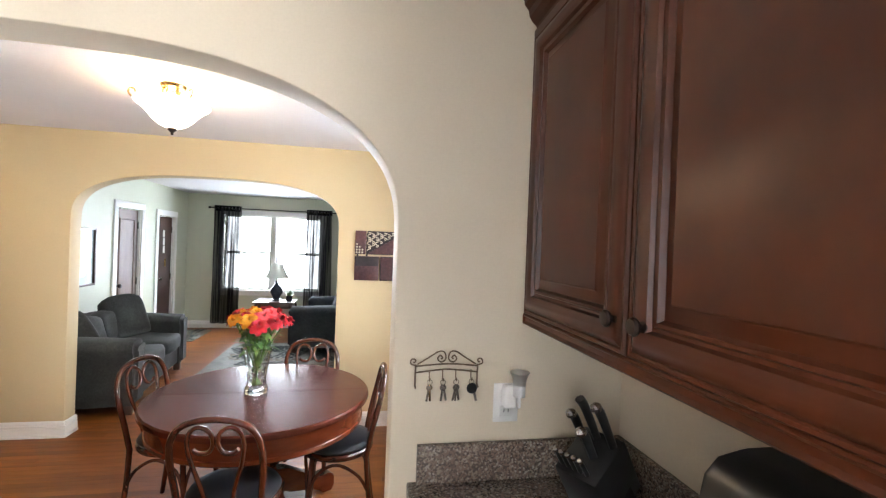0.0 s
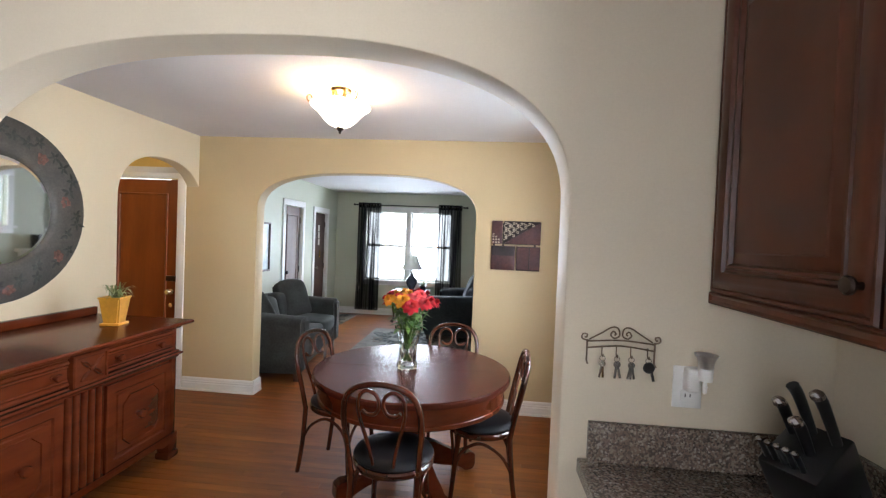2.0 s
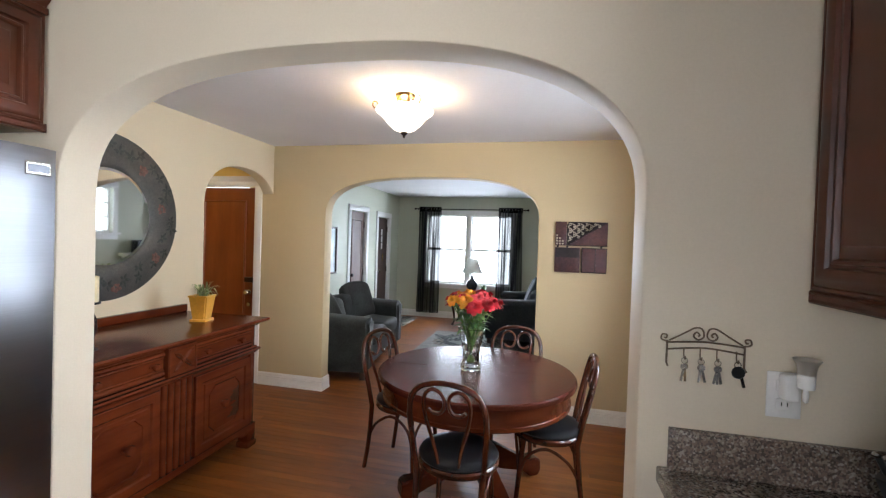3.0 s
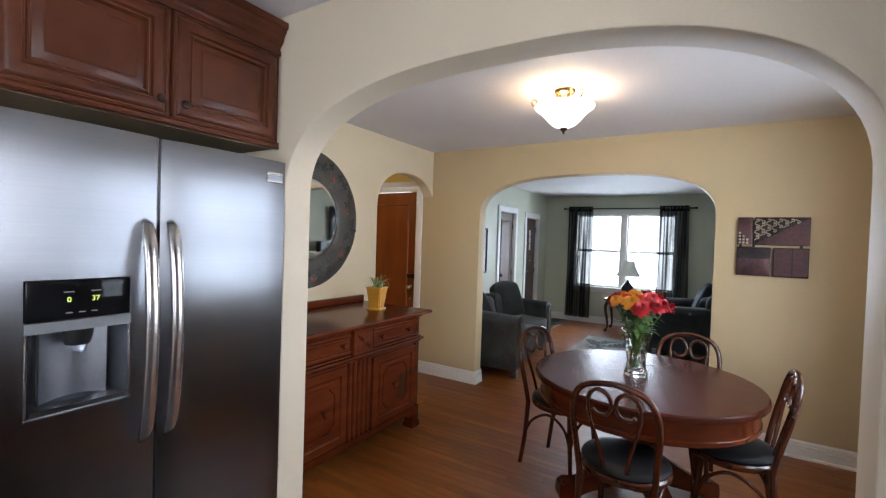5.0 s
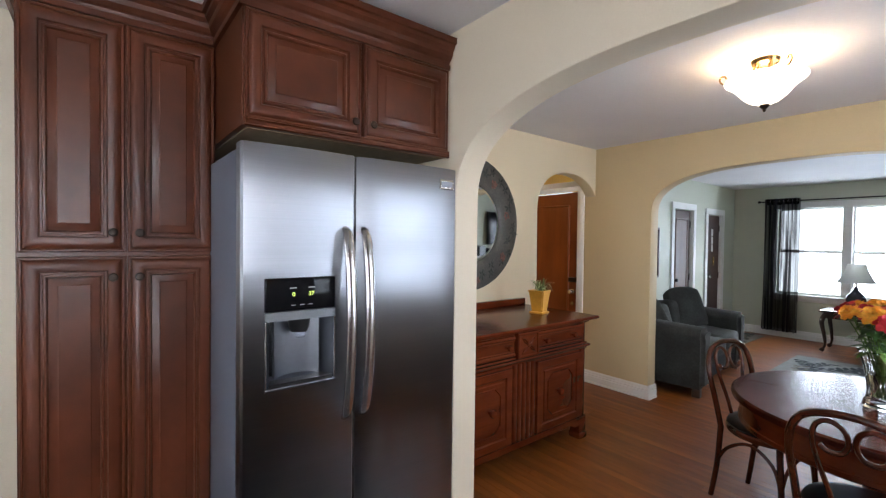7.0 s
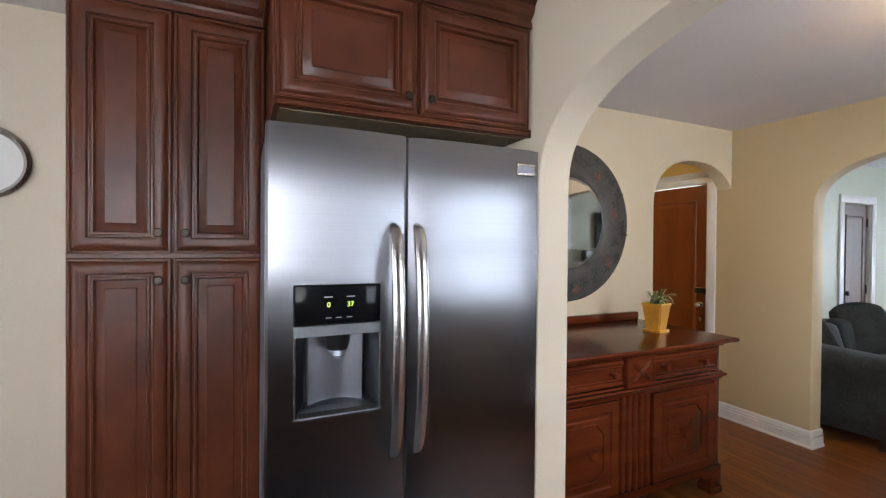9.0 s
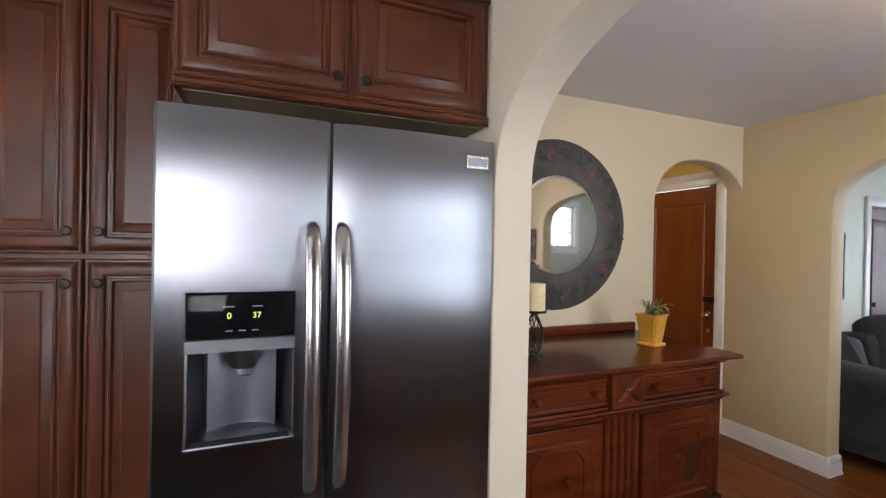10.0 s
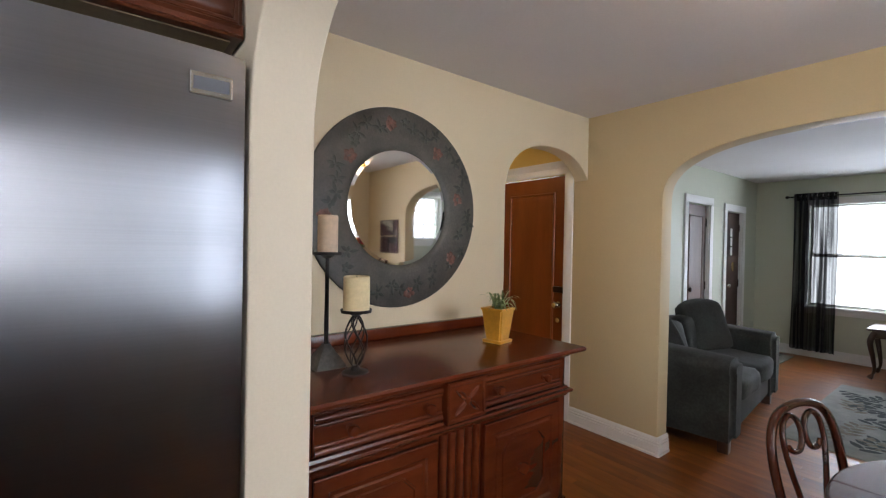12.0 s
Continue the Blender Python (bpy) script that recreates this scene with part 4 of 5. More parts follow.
def sideboard():
    # local: x along the wall, front at y = 0, wall at y = 0.66
    s = thing("sideboard", "antique carved mahogany sideboard with drawers against the dining wall", "sideboard", pose(-2.12, 0.92, 0, 0, 0, 90))
    H = 0.675
    part("body", bx(-H, H, 0.012, 0.655, 0.10, 0.875, bevel=0.003), MAHOGANY, s)
    prof = [(0.0, 0.868), (0.012, 0.870), (0.020, 0.880), (0.022, 0.888), (0.052, 0.892), (0.062, 0.898), (0.064, 0.908), (0.058, 0.918), (0.040, 0.922)]
    bm = bmesh.new()
    loops = [[bm.verts.new(p) for p in ((-H - o * 1.5, 0.655, z), (-H - o * 1.5, -o, z), (H + o * 1.5, -o, z), (H + o * 1.5, 0.655, z))] for o, z in prof]
    for p, q in zip(loops, loops[1:]):
        for k in range(3):
            bm.faces.new((p[k], p[k + 1], q[k + 1], q[k]))
    bm.faces.new(loops[-1])
    bm.faces.new([l[0] for l in loops] + [l[3] for l in loops[::-1]])
    part("top", bm, MAHOGANY, s, "polished top with a moulded edge", 30)
    part("back_rail", bx(-H - 0.06, H + 0.05, 0.625, 0.662, 0.922, 0.978, bevel=0.006), MAHOGANY, s, "low rail along the back", 30)
    for x0, x1, ks in ((-0.63, -0.108, (-0.504, -0.186)), (0.108, 0.63, (0.184, 0.497))):
        d = part("drawer", rings(x1 - x0, 0.135, [(0, -0.006), (0, 0.006), (0.003, 0.009), (0.006, 0.009)], x=(x0 + x1) / 2, z=0.730), MAHOGANY, s, "long drawer with ribbed mouldings above and below its knobs", 25)
        for z, q in ((0.851, 0.0135), (0.832, 0.0075), (0.763, 0.0075), (0.744, 0.0135)):
            part("rib_moulding", tube([(x0 + 0.004, -0.009, z), (x1 - 0.004, -0.009, z)], q, 10), MAHOGANY, d, smooth=50)
        part("bead_above", tube([(x0, -0.004, 0.868), (x1, -0.004, 0.868)], 0.006, 8), MAHOGANY, d, smooth=40)
        for k in ks:
            part("knob", knob_mesh(0.021, 0.044), MAHOGANY, d, "turned wooden knob", 40).location = (k, -0.012, 0.800)
    for x in (-0.652, 0.652):
        part("drawer_stile", bx(x - 0.020, x + 0.020, -0.006, 0.013, 0.72, 0.868, bevel=0.003), MAHOGANY, s, smooth=30)
    c = part("carved_panel", rings(0.205, 0.165, [(0, -0.006), (0, 0.034), (0.006, 0.040), (0.016, 0.040), (0.020, 0.034), (0.024, 0.034)], z=0.715), MAHOGANY, s, "square panel carved with a crossed flower", 25)
    for a in (38, 142, 218, 322):
        q = bmesh.new()
        blade(q, (0.008, 0, 0), (0.085, 0, 0), 0.013, 0.0, 6, -0.9)
        place(q, pose(0, -0.036, 0.797, 0, a, 0) @ pose(0, 0, 0, -90, 0, 0))
        r = bmesh.ops.solidify(q, geom=q.faces[:], thickness=0.006)
        part("carved_leaf", q, MAHOGANY, c, smooth=40)
    part("carved_boss", place(lathe([(0, 0), (0.016, 0), (0.014, 0.008), (0.006, 0.012), (0, 0.012)], 14), pose(0, -0.035, 0.797, 90, 0, 0)), MAHOGANY, c, smooth=40)
    wprof = [(0.0, 0.672), (0.010, 0.674), (0.014, 0.684), (0.022, 0.690), (0.030, 0.694), (0.034, 0.702), (0.030, 0.710), (0.016, 0.714), (0.012, 0.724), (0.0, 0.726)]
    bm = bmesh.new()
    loops = [[bm.verts.new(p) for p in ((-H - o, 0.655, z), (-H - o, -o, z), (H + o, -o, z), (H + o, 0.655, z))] for o, z in wprof]
    for p, q in zip(loops, loops[1:]):
        for k in range(3):
            bm.faces.new((p[k], p[k + 1], q[k + 1], q[k]))
    part("waist_moulding", bm, MAHOGANY, s, "stepped moulding under the drawers", 30)
    for sx in (-1, 1):
        w, z0, h = 0.50, 0.165, 0.49
        cx = sx * 0.375
        d = part("door", rings(w, h, [(0, -0.006), (0, 0.010), (0.004, 0.013), (0.050, 0.013), (0.058, 0.004), (0.070, 0.004), (0.076, 0.011), (0.080, 0.011)], x=cx, z=z0), MAHOGANY, s, "door with a clipped corner panel", 25)
        a, b, k = 0.145, 0.150, 0.05
        zc = z0 + h / 2
        o8 = [(-a, -b + k), (-a + k, -b), (a - k, -b), (a, -b + k), (a, b - k), (a - k, b), (-a + k, b), (-a, b - k)]
        bm = bmesh.new()
        lp = []
        for f, y in ((1.0, -0.010), (0.985, -0.019), (0.95, -0.019), (0.93, -0.012), (0.88, -0.014)):
            lp.append([bm.verts.new((cx + px * f, y, zc + pz * f)) for px, pz in o8])
        for p, q in zip(lp, lp[1:]):
            for i in range(8):
                bm.faces.new((p[i], p[(i + 1) % 8], q[(i + 1) % 8], q[i]))
        bm.faces.new(lp[-1])
        part("octagon_panel", bm, MAHOGANY, d, smooth=25)
        part("knob", knob_mesh(0.027, 0.052), MAHOGANY, d, "turned wooden knob", 40).location = (sx * 0.335, -0.012, 0.425)
    for i in range(5):
        x = -0.088 + 0.044 * i
        part("fluted_strip", tube([(x, 0.006, 0.16), (x, 0.006, 0.672)], 0.019, 10), MAHOGANY, s, smooth=50)
    for x in (-0.652, 0.652):
        part("corner_post", bx(x - 0.022, x + 0.022, -0.008, 0.013, 0.12, 0.672, bevel=0.004), MAHOGANY, s, smooth=30)
    part("base_rail", prism([(-H - 0.01, 0.10), (-H - 0.01, 0.165), (H + 0.01, 0.165), (H + 0.01, 0.10), (0.55, 0.10), (0.46, 0.145), (-0.46, 0.145), (-0.55, 0.10)], "y", -0.016, 0.02), MAHOGANY, s, "shaped base rail", 30)
    for x in (-0.64, 0.64):
        for y in (0.02, 0.60):
            bm = bx(x - 0.05, x + 0.05, y - 0.05, y + 0.05, 0.0, 0.045, bevel=0.012)
            box(bm, x - 0.042, x + 0.042, y - 0.042, y + 0.042, 0.044, 0.11, bevel=0.008)
            part("foot", bm, MAHOGANY, s, "blocky turned foot", 30)


sideboard()


def round_mirror():
    m = thing("round_mirror", "round mirror in a wide grey frame with painted flowers", "mirror", pose(-2.789, 1.02, 1.61, 0, 90, 0))
    part("frame", lathe([(0.308, 0.0), (0.53, 0.0), (0.535, 0.006), (0.530, 0.014), (0.45, 0.028), (0.34, 0.030), (0.318, 0.024), (0.308, 0.014), (0.308, 0.0)], 72), FRAMEGREY, m, "wide painted frame", 40)
    part("glass", lathe([(0.309, 0.006), (0.309, 0.0115), (0.290, 0.0135), (0, 0.0135)], 64), MIRROR, m, "bevelled mirror glass")
    rnd = random.Random(11)
    for i in range(40):
        a = 2 * math.pi * i / 40 + rnd.uniform(-0.05, 0.05)
        r = rnd.uniform(0.37, 0.48)
        x, y, z = r * math.cos(a), r * math.sin(a), 0.0285 if r < 0.45 else 0.0265
        rose = i % 5 == 1
        bm = bmesh.new()
        for k in range(6 if rose else 5):
            b = a + 2 * math.pi * k / (6 if rose else 5) + rnd.uniform(-0.3, 0.3)
            l = rnd.uniform(0.032, 0.046) if rose else rnd.uniform(0.026, 0.060)
            blade(bm, (x + 0.004 * math.cos(b), y + 0.004 * math.sin(b), z), (x + l * math.cos(b), y + l * math.sin(b), z + 0.001), 0.017 if rose else 0.010, 0.0, 4, -0.35)
        if rose:
            bmesh.ops.remove_doubles(bm, verts=[v for v in bm.verts if (v.co.xy - Vector((x, y))).length < 0.0185], dist=0.014)
        part("painted_rose" if rose else "painted_leaf_spray", bm, MOTIF_ROSE if rose else MOTIF_DARK, m, smooth=40)


round_mirror()


def candle_stand(x, y, h, thin):
    c = thing("candle_holder", "tall iron candle stand on a pyramid foot" if thin else "black twisted wire candle holder", "candle holder", pose(x, y, 0.9225))
    if thin:
        bm = bmesh.new()
        q = [bm.verts.new(p) for p in ((-0.065, -0.065, 0), (0.065, -0.065, 0), (0.065, 0.065, 0), (-0.065, 0.065, 0))]
        r = [bm.verts.new(p) for p in ((-0.012, -0.012, 0.09), (0.012, -0.012, 0.09), (0.012, 0.012, 0.09), (-0.012, 0.012, 0.09))]
        for k in range(4):
            bm.faces.new((q[k], q[(k + 1) % 4], r[(k + 1) % 4], r[k]))
        bm.faces.new(q[::-1])
        bm.faces.new(r)
        part("foot", bm, material("grey_stone_foot", (0.11, 0.105, 0.095), 0.6, vary=0.2, scale=20, fine=90), c, "grey pyramid foot")
        part("pole", lathe([(0, 0.085), (0.009, 0.085), (0.008, h - 0.02), (0, h - 0.02)], 12), IRON, c, smooth=40)
    else:
        part("foot", lathe([(0, 0), (0.052, 0), (0.050, 0.006), (0.020, 0.013), (0.012, 0.03), (0, 0.03)], 24), IRON, c, smooth=40)
        for k in range(5):
            for s in (-1, 1):
                pts = []
                for i in range(19):
                    u = i / 18
                    r = 0.010 + 0.034 * math.sin(math.pi * u) ** 0.8
                    a = 2 * math.pi * k / 5 + s * 2.4 * u
                    pts.append((r * math.cos(a), r * math.sin(a), 0.025 + (h - 0.045) * u))
                part("wire", tube(pts, 0.0028, 6), IRON, c, smooth=60)
    part("dish", lathe([(0, h - 0.022), (0.012, h - 0.022), (0.03, h - 0.010), (0.058, h - 0.008), (0.060, h + 0.004), (0.056, h + 0.004), (0.054, h - 0.003), (0, h - 0.003)], 28), IRON, c, smooth=40)
    k = thing("candle", "thick ivory pillar candle on the iron holder", "candle", pose(x, y, 0.9225 + h - 0.003), "pillar candles")
    r = 0.040 if thin else 0.050
    part("wax", lathe([(0, 0), (r, 0), (r, 0.13 if not thin else 0.15), (r - 0.004, 0.134 if not thin else 0.154), (r - 0.016, 0.128 if not thin else 0.148), (0, 0.124 if not thin else 0.144)], 28), WAX_PALE if thin else WAX, k, smooth=40)
    part("wick", tube([(0, 0, 0.12), (0.001, 0, 0.142 if not thin else 0.158)], 0.0012, 6), BLACK, k)


candle_stand(-2.29, 0.525, 0.240, False)
candle_stand(-2.44, 0.470, 0.455, True)


def potted_plant():
    rnd = random.Random(3)
    p = thing("plant_pot", "square mustard yellow glazed flowerpot on the sideboard", "plant pot", pose(-2.37, 1.37, 0.9225, 0, 0, 12))

    def sq(half, z):
        return [(-half, -half, z), (half, -half, z), (half, half, z), (-half, half, z)]

    bm = bmesh.new()
    lv = [[bm.verts.new(q) for q in sq(h, z)] for h, z in ((0.044, 0.016), (0.062, 0.165), (0.064, 0.168), (0.063, 0.178), (0.056, 0.178), (0.054, 0.155))]
    for a, b in zip(lv, lv[1:]):
        for k in range(4):
            bm.faces.new((a[k], a[(k + 1) % 4], b[(k + 1) % 4], b[k]))
    bm.faces.new(lv[0][::-1])
    es = [e for e in bm.edges if abs(e.verts[0].co.z - e.verts[1].co.z) > 0.05]
    bmesh.ops.bevel(bm, geom=es, offset=0.008, segments=3, affect="EDGES")
    part("pot", bm, YELLOWPOT, p, smooth=40)
    part("saucer", bx(-0.056, 0.056, -0.056, 0.056, 0, 0.016, bevel=0.004), YELLOWPOT, p, smooth=30)
    part("soil", bx(-0.053, 0.053, -0.053, 0.053, 0.146, 0.156), SOIL, p)
    g = thing("spider_plant", "small spider plant with arching grey green blades", "plant", pose(-2.37, 1.37, 0.9225 + 0.156))
    for i in range(34):
        a = rnd.uniform(0, 6.283)
        l, up = rnd.uniform(0.05, 0.13), rnd.uniform(0.06, 0.17)
        bm = bmesh.new()
        blade(bm, (rnd.uniform(-0.02, 0.02), rnd.uniform(-0.02, 0.02), -0.003), (l * math.cos(a), l * math.sin(a), up), rnd.uniform(0.004, 0.007), rnd.uniform(0.015, 0.04), 7)
        part("blade", bm, PLANTLEAF, g, smooth=60)


potted_plant()


def ceiling_lamp():
    l = thing("ceiling_lamp", "lit frosted glass bowl ceiling lamp with brass arms", "ceiling lamp", pose(-0.97, 1.43, 2.43))
    part("canopy", lathe([(0, 0), (0.062, 0), (0.066, -0.006), (0.060, -0.022), (0.035, -0.030), (0.02, -0.034), (0, -0.034)], 28), BRASS, l, "brass ceiling plate", 40)
    part("bowl", lathe([(0.172, -0.098), (0.180, -0.101), (0.176, -0.112), (0.158, -0.124), (0.140, -0.138), (0.122, -0.158), (0.098, -0.188), (0.066, -0.216), (0.030, -0.232), (0.0, -0.236), (0, -0.231), (0.028, -0.227), (0.062, -0.211), (0.094, -0.184), (0.117, -0.156), (0.135, -0.136), (0.154, -0.121), (0.170, -0.110), (0.172, -0.098)], 48), SHADEGLASS, l, "glowing frosted glass bowl", 50).visible_shadow = False
    for k in range(3):
        a = 2 * math.pi * k / 3 + 3.42
        c, s = math.cos(a), math.sin(a)
        part("arm", tube(smoothed([(r * c, r * s, z) for r, z in ((0.030, -0.028), (0.045, -0.080), (0.11, -0.094), (0.165, -0.096), (0.190, -0.088), (0.200, -0.070), (0.192, -0.052), (0.176, -0.052), (0.170, -0.066))], 5), 0.0045, 8), BRASS, l, "scrolled brass arm", 60)
        part("stay", tube([(0.050 * c, 0.050 * s, -0.020), (0.046 * c, 0.046 * s, -0.10)], 0.0065, 8), BRASS, l, smooth=60)
    part("finial", lathe([(0, -0.232), (0.022, -0.233), (0.024, -0.240), (0.012, -0.252), (0.006, -0.257), (0.008, -0.263), (0.004, -0.270), (0, -0.271)], 20), BRONZE, l, "dark bronze finial", 40)


ceiling_lamp()


def metal_art():
    w = thing("metal_wall_art", "four panel patinated metal wall art with cream scrollwork", "wall art", pose(0.215, 2.757, 1.51))
    W, H = 0.215, 0.218
    def panel(x0, x1, z0, z1, m, label):
        return part("panel", bx(x0, x1, -0.022, -0.008, z0, z1, bevel=0.004), m, w, label, 30)
    panel(-W, -0.122, 0.012, H, ARTCOPPER, "copper panel")
    a = panel(-0.110, W, 0.012, H, ARTDARK, "dark panel with cream scrolls")
    panel(-W, -0.005, -H, -0.004, ARTCOPPER, "copper panel")
    panel(0.007, W, -H, -0.004, ARTDARK, "dark stamped panel")
    part("upper_band", bx(-W + 0.006, -0.011, -0.026, -0.020, -0.09, -0.010), ARTDARK, w)
    part("stamped_field", bx(0.014, 0.115, -0.026, -0.020, -H + 0.01, -0.012), ARTCOPPER, w)
    part("copper_field", bx(0.125, W - 0.006, -0.026, -0.020, -H + 0.01, -0.012), ARTCOPPER, w)
    part("triangle", prism([(-0.105, 0.018), (W - 0.004, H - 0.006), (W - 0.004, 0.018)], "y", -0.030, -0.021), ARTCOPPER, a, "bronze triangle")
    for i in range(4):
        for j in range(3):
            if j <= i:
                part("rivet", lathe([(0, 0.004), (0.006, 0.002), (0.009, 0)], 8), ARTCREAM, w).matrix_basis = pose(-W + 0.015 + 0.024 * j, -0.022, 0.10 - 0.024 * i, 90, 0, 0)
    for i in range(9):
        for j in range(6):
            x, z = -0.095 + 0.034 * i, 0.030 + 0.032 * j
            if z > 0.018 + (x + 0.105) * 0.62 + 0.018 and x < W - 0.02 and z < H - 0.015:
                s = 1 if (i + j) % 2 else -1
                part("scroll", tube(smoothed([(x - 0.015, -0.026, z - s * 0.014), (x - 0.004, -0.026, z - s * 0.004), (x + 0.010, -0.026, z), (x + 0.010, -0.026, z + s * 0.012), (x - 0.002, -0.026, z + s * 0.014), (x - 0.002, -0.026, z + s * 0.006)], 3), 0.0042, 6), ARTCREAM, a, smooth=60)
    for x in (-0.20, -0.12, 0.16):
        part("strap", bx(x, x + 0.016, -0.012, -0.003, -H + 0.02, H - 0.02), IRON, w)


metal_art()


# ---- trim, doors and windows ----
def baseboard(a, b, face, turn, name="baseboard"):
    """A run from a to b; turn is the side that it faces: -90 for -x, 0 for -y, 90 for +x, 180 for +y."""
    prof = [(0, 0.0), (0.024, 0.0), (0.024, 0.014), (0.017, 0.019), (0.017, 0.072), (0.009, 0.075), (0.009, 0.081), (0.017, 0.084), (0.017, 0.093), (0.008, 0.096), (0.008, 0.102), (0.014, 0.105), (0.012, 0.114), (0.003, 0.126), (0, 0.126)]
    bm = prism([(-o, z) for o, z in prof], "x", -(b - a) / 2, (b - a) / 2)
    m = (a + b) / 2
    at = {0: (m, face), 180: (m, face), 90: (face, m), -90: (face, m)}[turn]
    structure(name, place(bm, pose(at[0], at[1], 0, 0, 0, turn)), TRIM, "white moulded baseboard", "baseboard", 25)


baseboard(-2.91, -2.182, 2.76, 0)
baseboard(-0.172, 0.82, 2.76, 0)
baseboard(2.741, 2.90, -2.202, 90)
baseboard(2.741, 2.90, -0.148, -90)
baseboard(0.14, 1.85, -2.79, 90)
baseboard(0.14, 2.74, 0.82, -90)
baseboard(-3.0, 0.82, 7.3, 0)
baseboard(2.92, 4.93, -3.0, 90)
baseboard(5.74, 6.07, -3.0, 90)
baseboard(6.84, 7.28, -3.0, 90)
baseboard(2.92, 7.28, 0.82, -90)
baseboard(-3.0, -2.21, 2.9, 180)
baseboard(-0.13, 0.82, 2.9, 180)


def casing(name, m, w, h, side=0.085, head=0.09, cornice=False, parts_=("l", "r")):
    """Flat white boards round an opening of that size; local front is -y, its foot in the middle at the origin."""
    c = thing(name, "white painted door casing with a square head", "door frame", m, kind="structure")
    if "l" in parts_:
        part("jamb_board", bx(-w / 2 - side, -w / 2, -0.018, 0.0, 0, h, bevel=0.003), TRIM, c, smooth=30)
    if "r" in parts_:
        part("jamb_board", bx(w / 2, w / 2 + side, -0.018, 0.0, 0, h, bevel=0.003), TRIM, c, smooth=30)
    x1 = w / 2 + (side if "r" in parts_ else 0)
    part("head_board", bx(-w / 2 - side, x1, -0.020, 0.0, h, h + head, bevel=0.003), TRIM, c, smooth=30)
    if cornice:
        part("cornice", prism([(-0.02, h + head), (-0.03, h + head + 0.008), (-0.055, h + head + 0.035), (-0.06, h + head + 0.05), (0, h + head + 0.05), (0, h + head)], "x", -w / 2 - side - 0.02, x1), TRIM, c, smooth=30)
    for x in (-w / 2, w / 2 - 0.015):
        part("reveal", bx(x, x + 0.015, 0.0, 0.075, 0, h - 0.001), TRIM, c)
    return c


def panel_door(name, label, m, w, h, mat_, rows, hinge_right=True, knob=SILVER, knob_z=0.95, knob_x=None):
    d = thing(name, label, "door", m)
    leaf = bx(-w / 2, w / 2, 0.0, 0.035, 0.008, h, bevel=0.002)
    part("leaf", leaf, mat_, d)
    for x0, x1, z0, z1 in rows:
        part("panel", rings(x1 - x0, z1 - z0, [(0, -0.003), (0.0, 0.004), (0.006, 0.010), (0.014, 0.010), (0.022, 0.002), (0.03, 0.002), (0.05, 0.006), (0.056, 0.006)], x=(x0 + x1) / 2, z=z0), mat_, d, smooth=25)
    kx = knob_x if knob_x is not None else (-w / 2 + 0.06 if hinge_right else w / 2 - 0.06)
    part("knob", place(lathe([(0, 0), (0.028, 0), (0.028, 0.004), (0.010, 0.010), (0.010, 0.028), (0.026, 0.036), (0.030, 0.050), (0.020, 0.062), (0, 0.065)], 20), pose(kx, -0.002, knob_z, 90, 0, 0)), knob, d, "door knob", 40)
    hx = w / 2 - 0.002 if hinge_right else -w / 2 + 0.002
    for z in (0.22, h / 2, h - 0.2):
        part("hinge", bx(hx - 0.012, hx + 0.006, -0.009, 0.002, z - 0.05, z + 0.05, bevel=0.003), BRONZE, d, smooth=30)
    return d


casing("door_frame_closet", pose(-3.0, 5.335, 0, 0, 0, 90), 0.61, 1.96)
panel_door("closet_door", "brown grey wooden closet door with one tall panel, closed", pose(-3.028, 5.335, 0, 0, 0, 90), 0.57, 1.95, GREYDOOR, [(-0.19, 0.19, 0.12, 1.83)], knob=BRONZE)
casing("door_frame_front", pose(-3.0, 6.455, 0, 0, 0, 90), 0.57, 1.93)
_fd = panel_door("front_door", "dark brown wooden front door with a slim window, closed", pose(-3.028, 6.455, 0, 0, 0, 90), 0.53, 1.92, OLDDOOR, [], knob=SILVER)
for _i in range(3):
    part("window_light", bx(-0.045 - 0.005 * _i, 0.020 - 0.005 * _i, -0.006, -0.001, 1.345 + 0.125 * _i, 1.455 + 0.125 * _i, bevel=0.003), PAPER, _fd, "small pale glass light")
part("mail_plate", bx(0.02, 0.075, -0.008, 0.0, 1.13, 1.25, bevel=0.003), BRASS, _fd, "brass plate")
part("deadbolt", place(lathe([(0, 0), (0.02, 0), (0.018, 0.012), (0, 0.014)], 16), pose(-0.205, 0, 1.08, 90, 0, 0)), SILVER, _fd, smooth=40)

casing("door_frame_hall", pose(-3.375, 2.76, 0, 0, 0, 0), 0.77, 2.02, side=0.076, head=0.05, cornice=True)
_hd = panel_door("hall_door", "orange brown varnished panelled door with a chain lock", pose(-3.375, 2.785, 0, 0, 0, 0), 0.74, 2.01, DOORWOOD, [(-0.26, 0.26, 0.16, 1.88)], hinge_right=False, knob=SILVER, knob_z=0.93)
part("rim_lock", bx(0.27, 0.368, -0.030, 0.0, 1.035, 1.085, bevel=0.006), BRONZE, _hd, "bronze rim lock", 30)
part("keeper", bx(0.371, 0.40, -0.036, -0.028, 1.03, 1.09, bevel=0.004), BRONZE, _hd, smooth=30)
part("lock_rose", place(lathe([(0, 0), (0.022, 0), (0.020, 0.008), (0, 0.010)], 16), pose(0.31, 0, 0.80, 90, 0, 0)), SILVER, _hd, smooth=40)


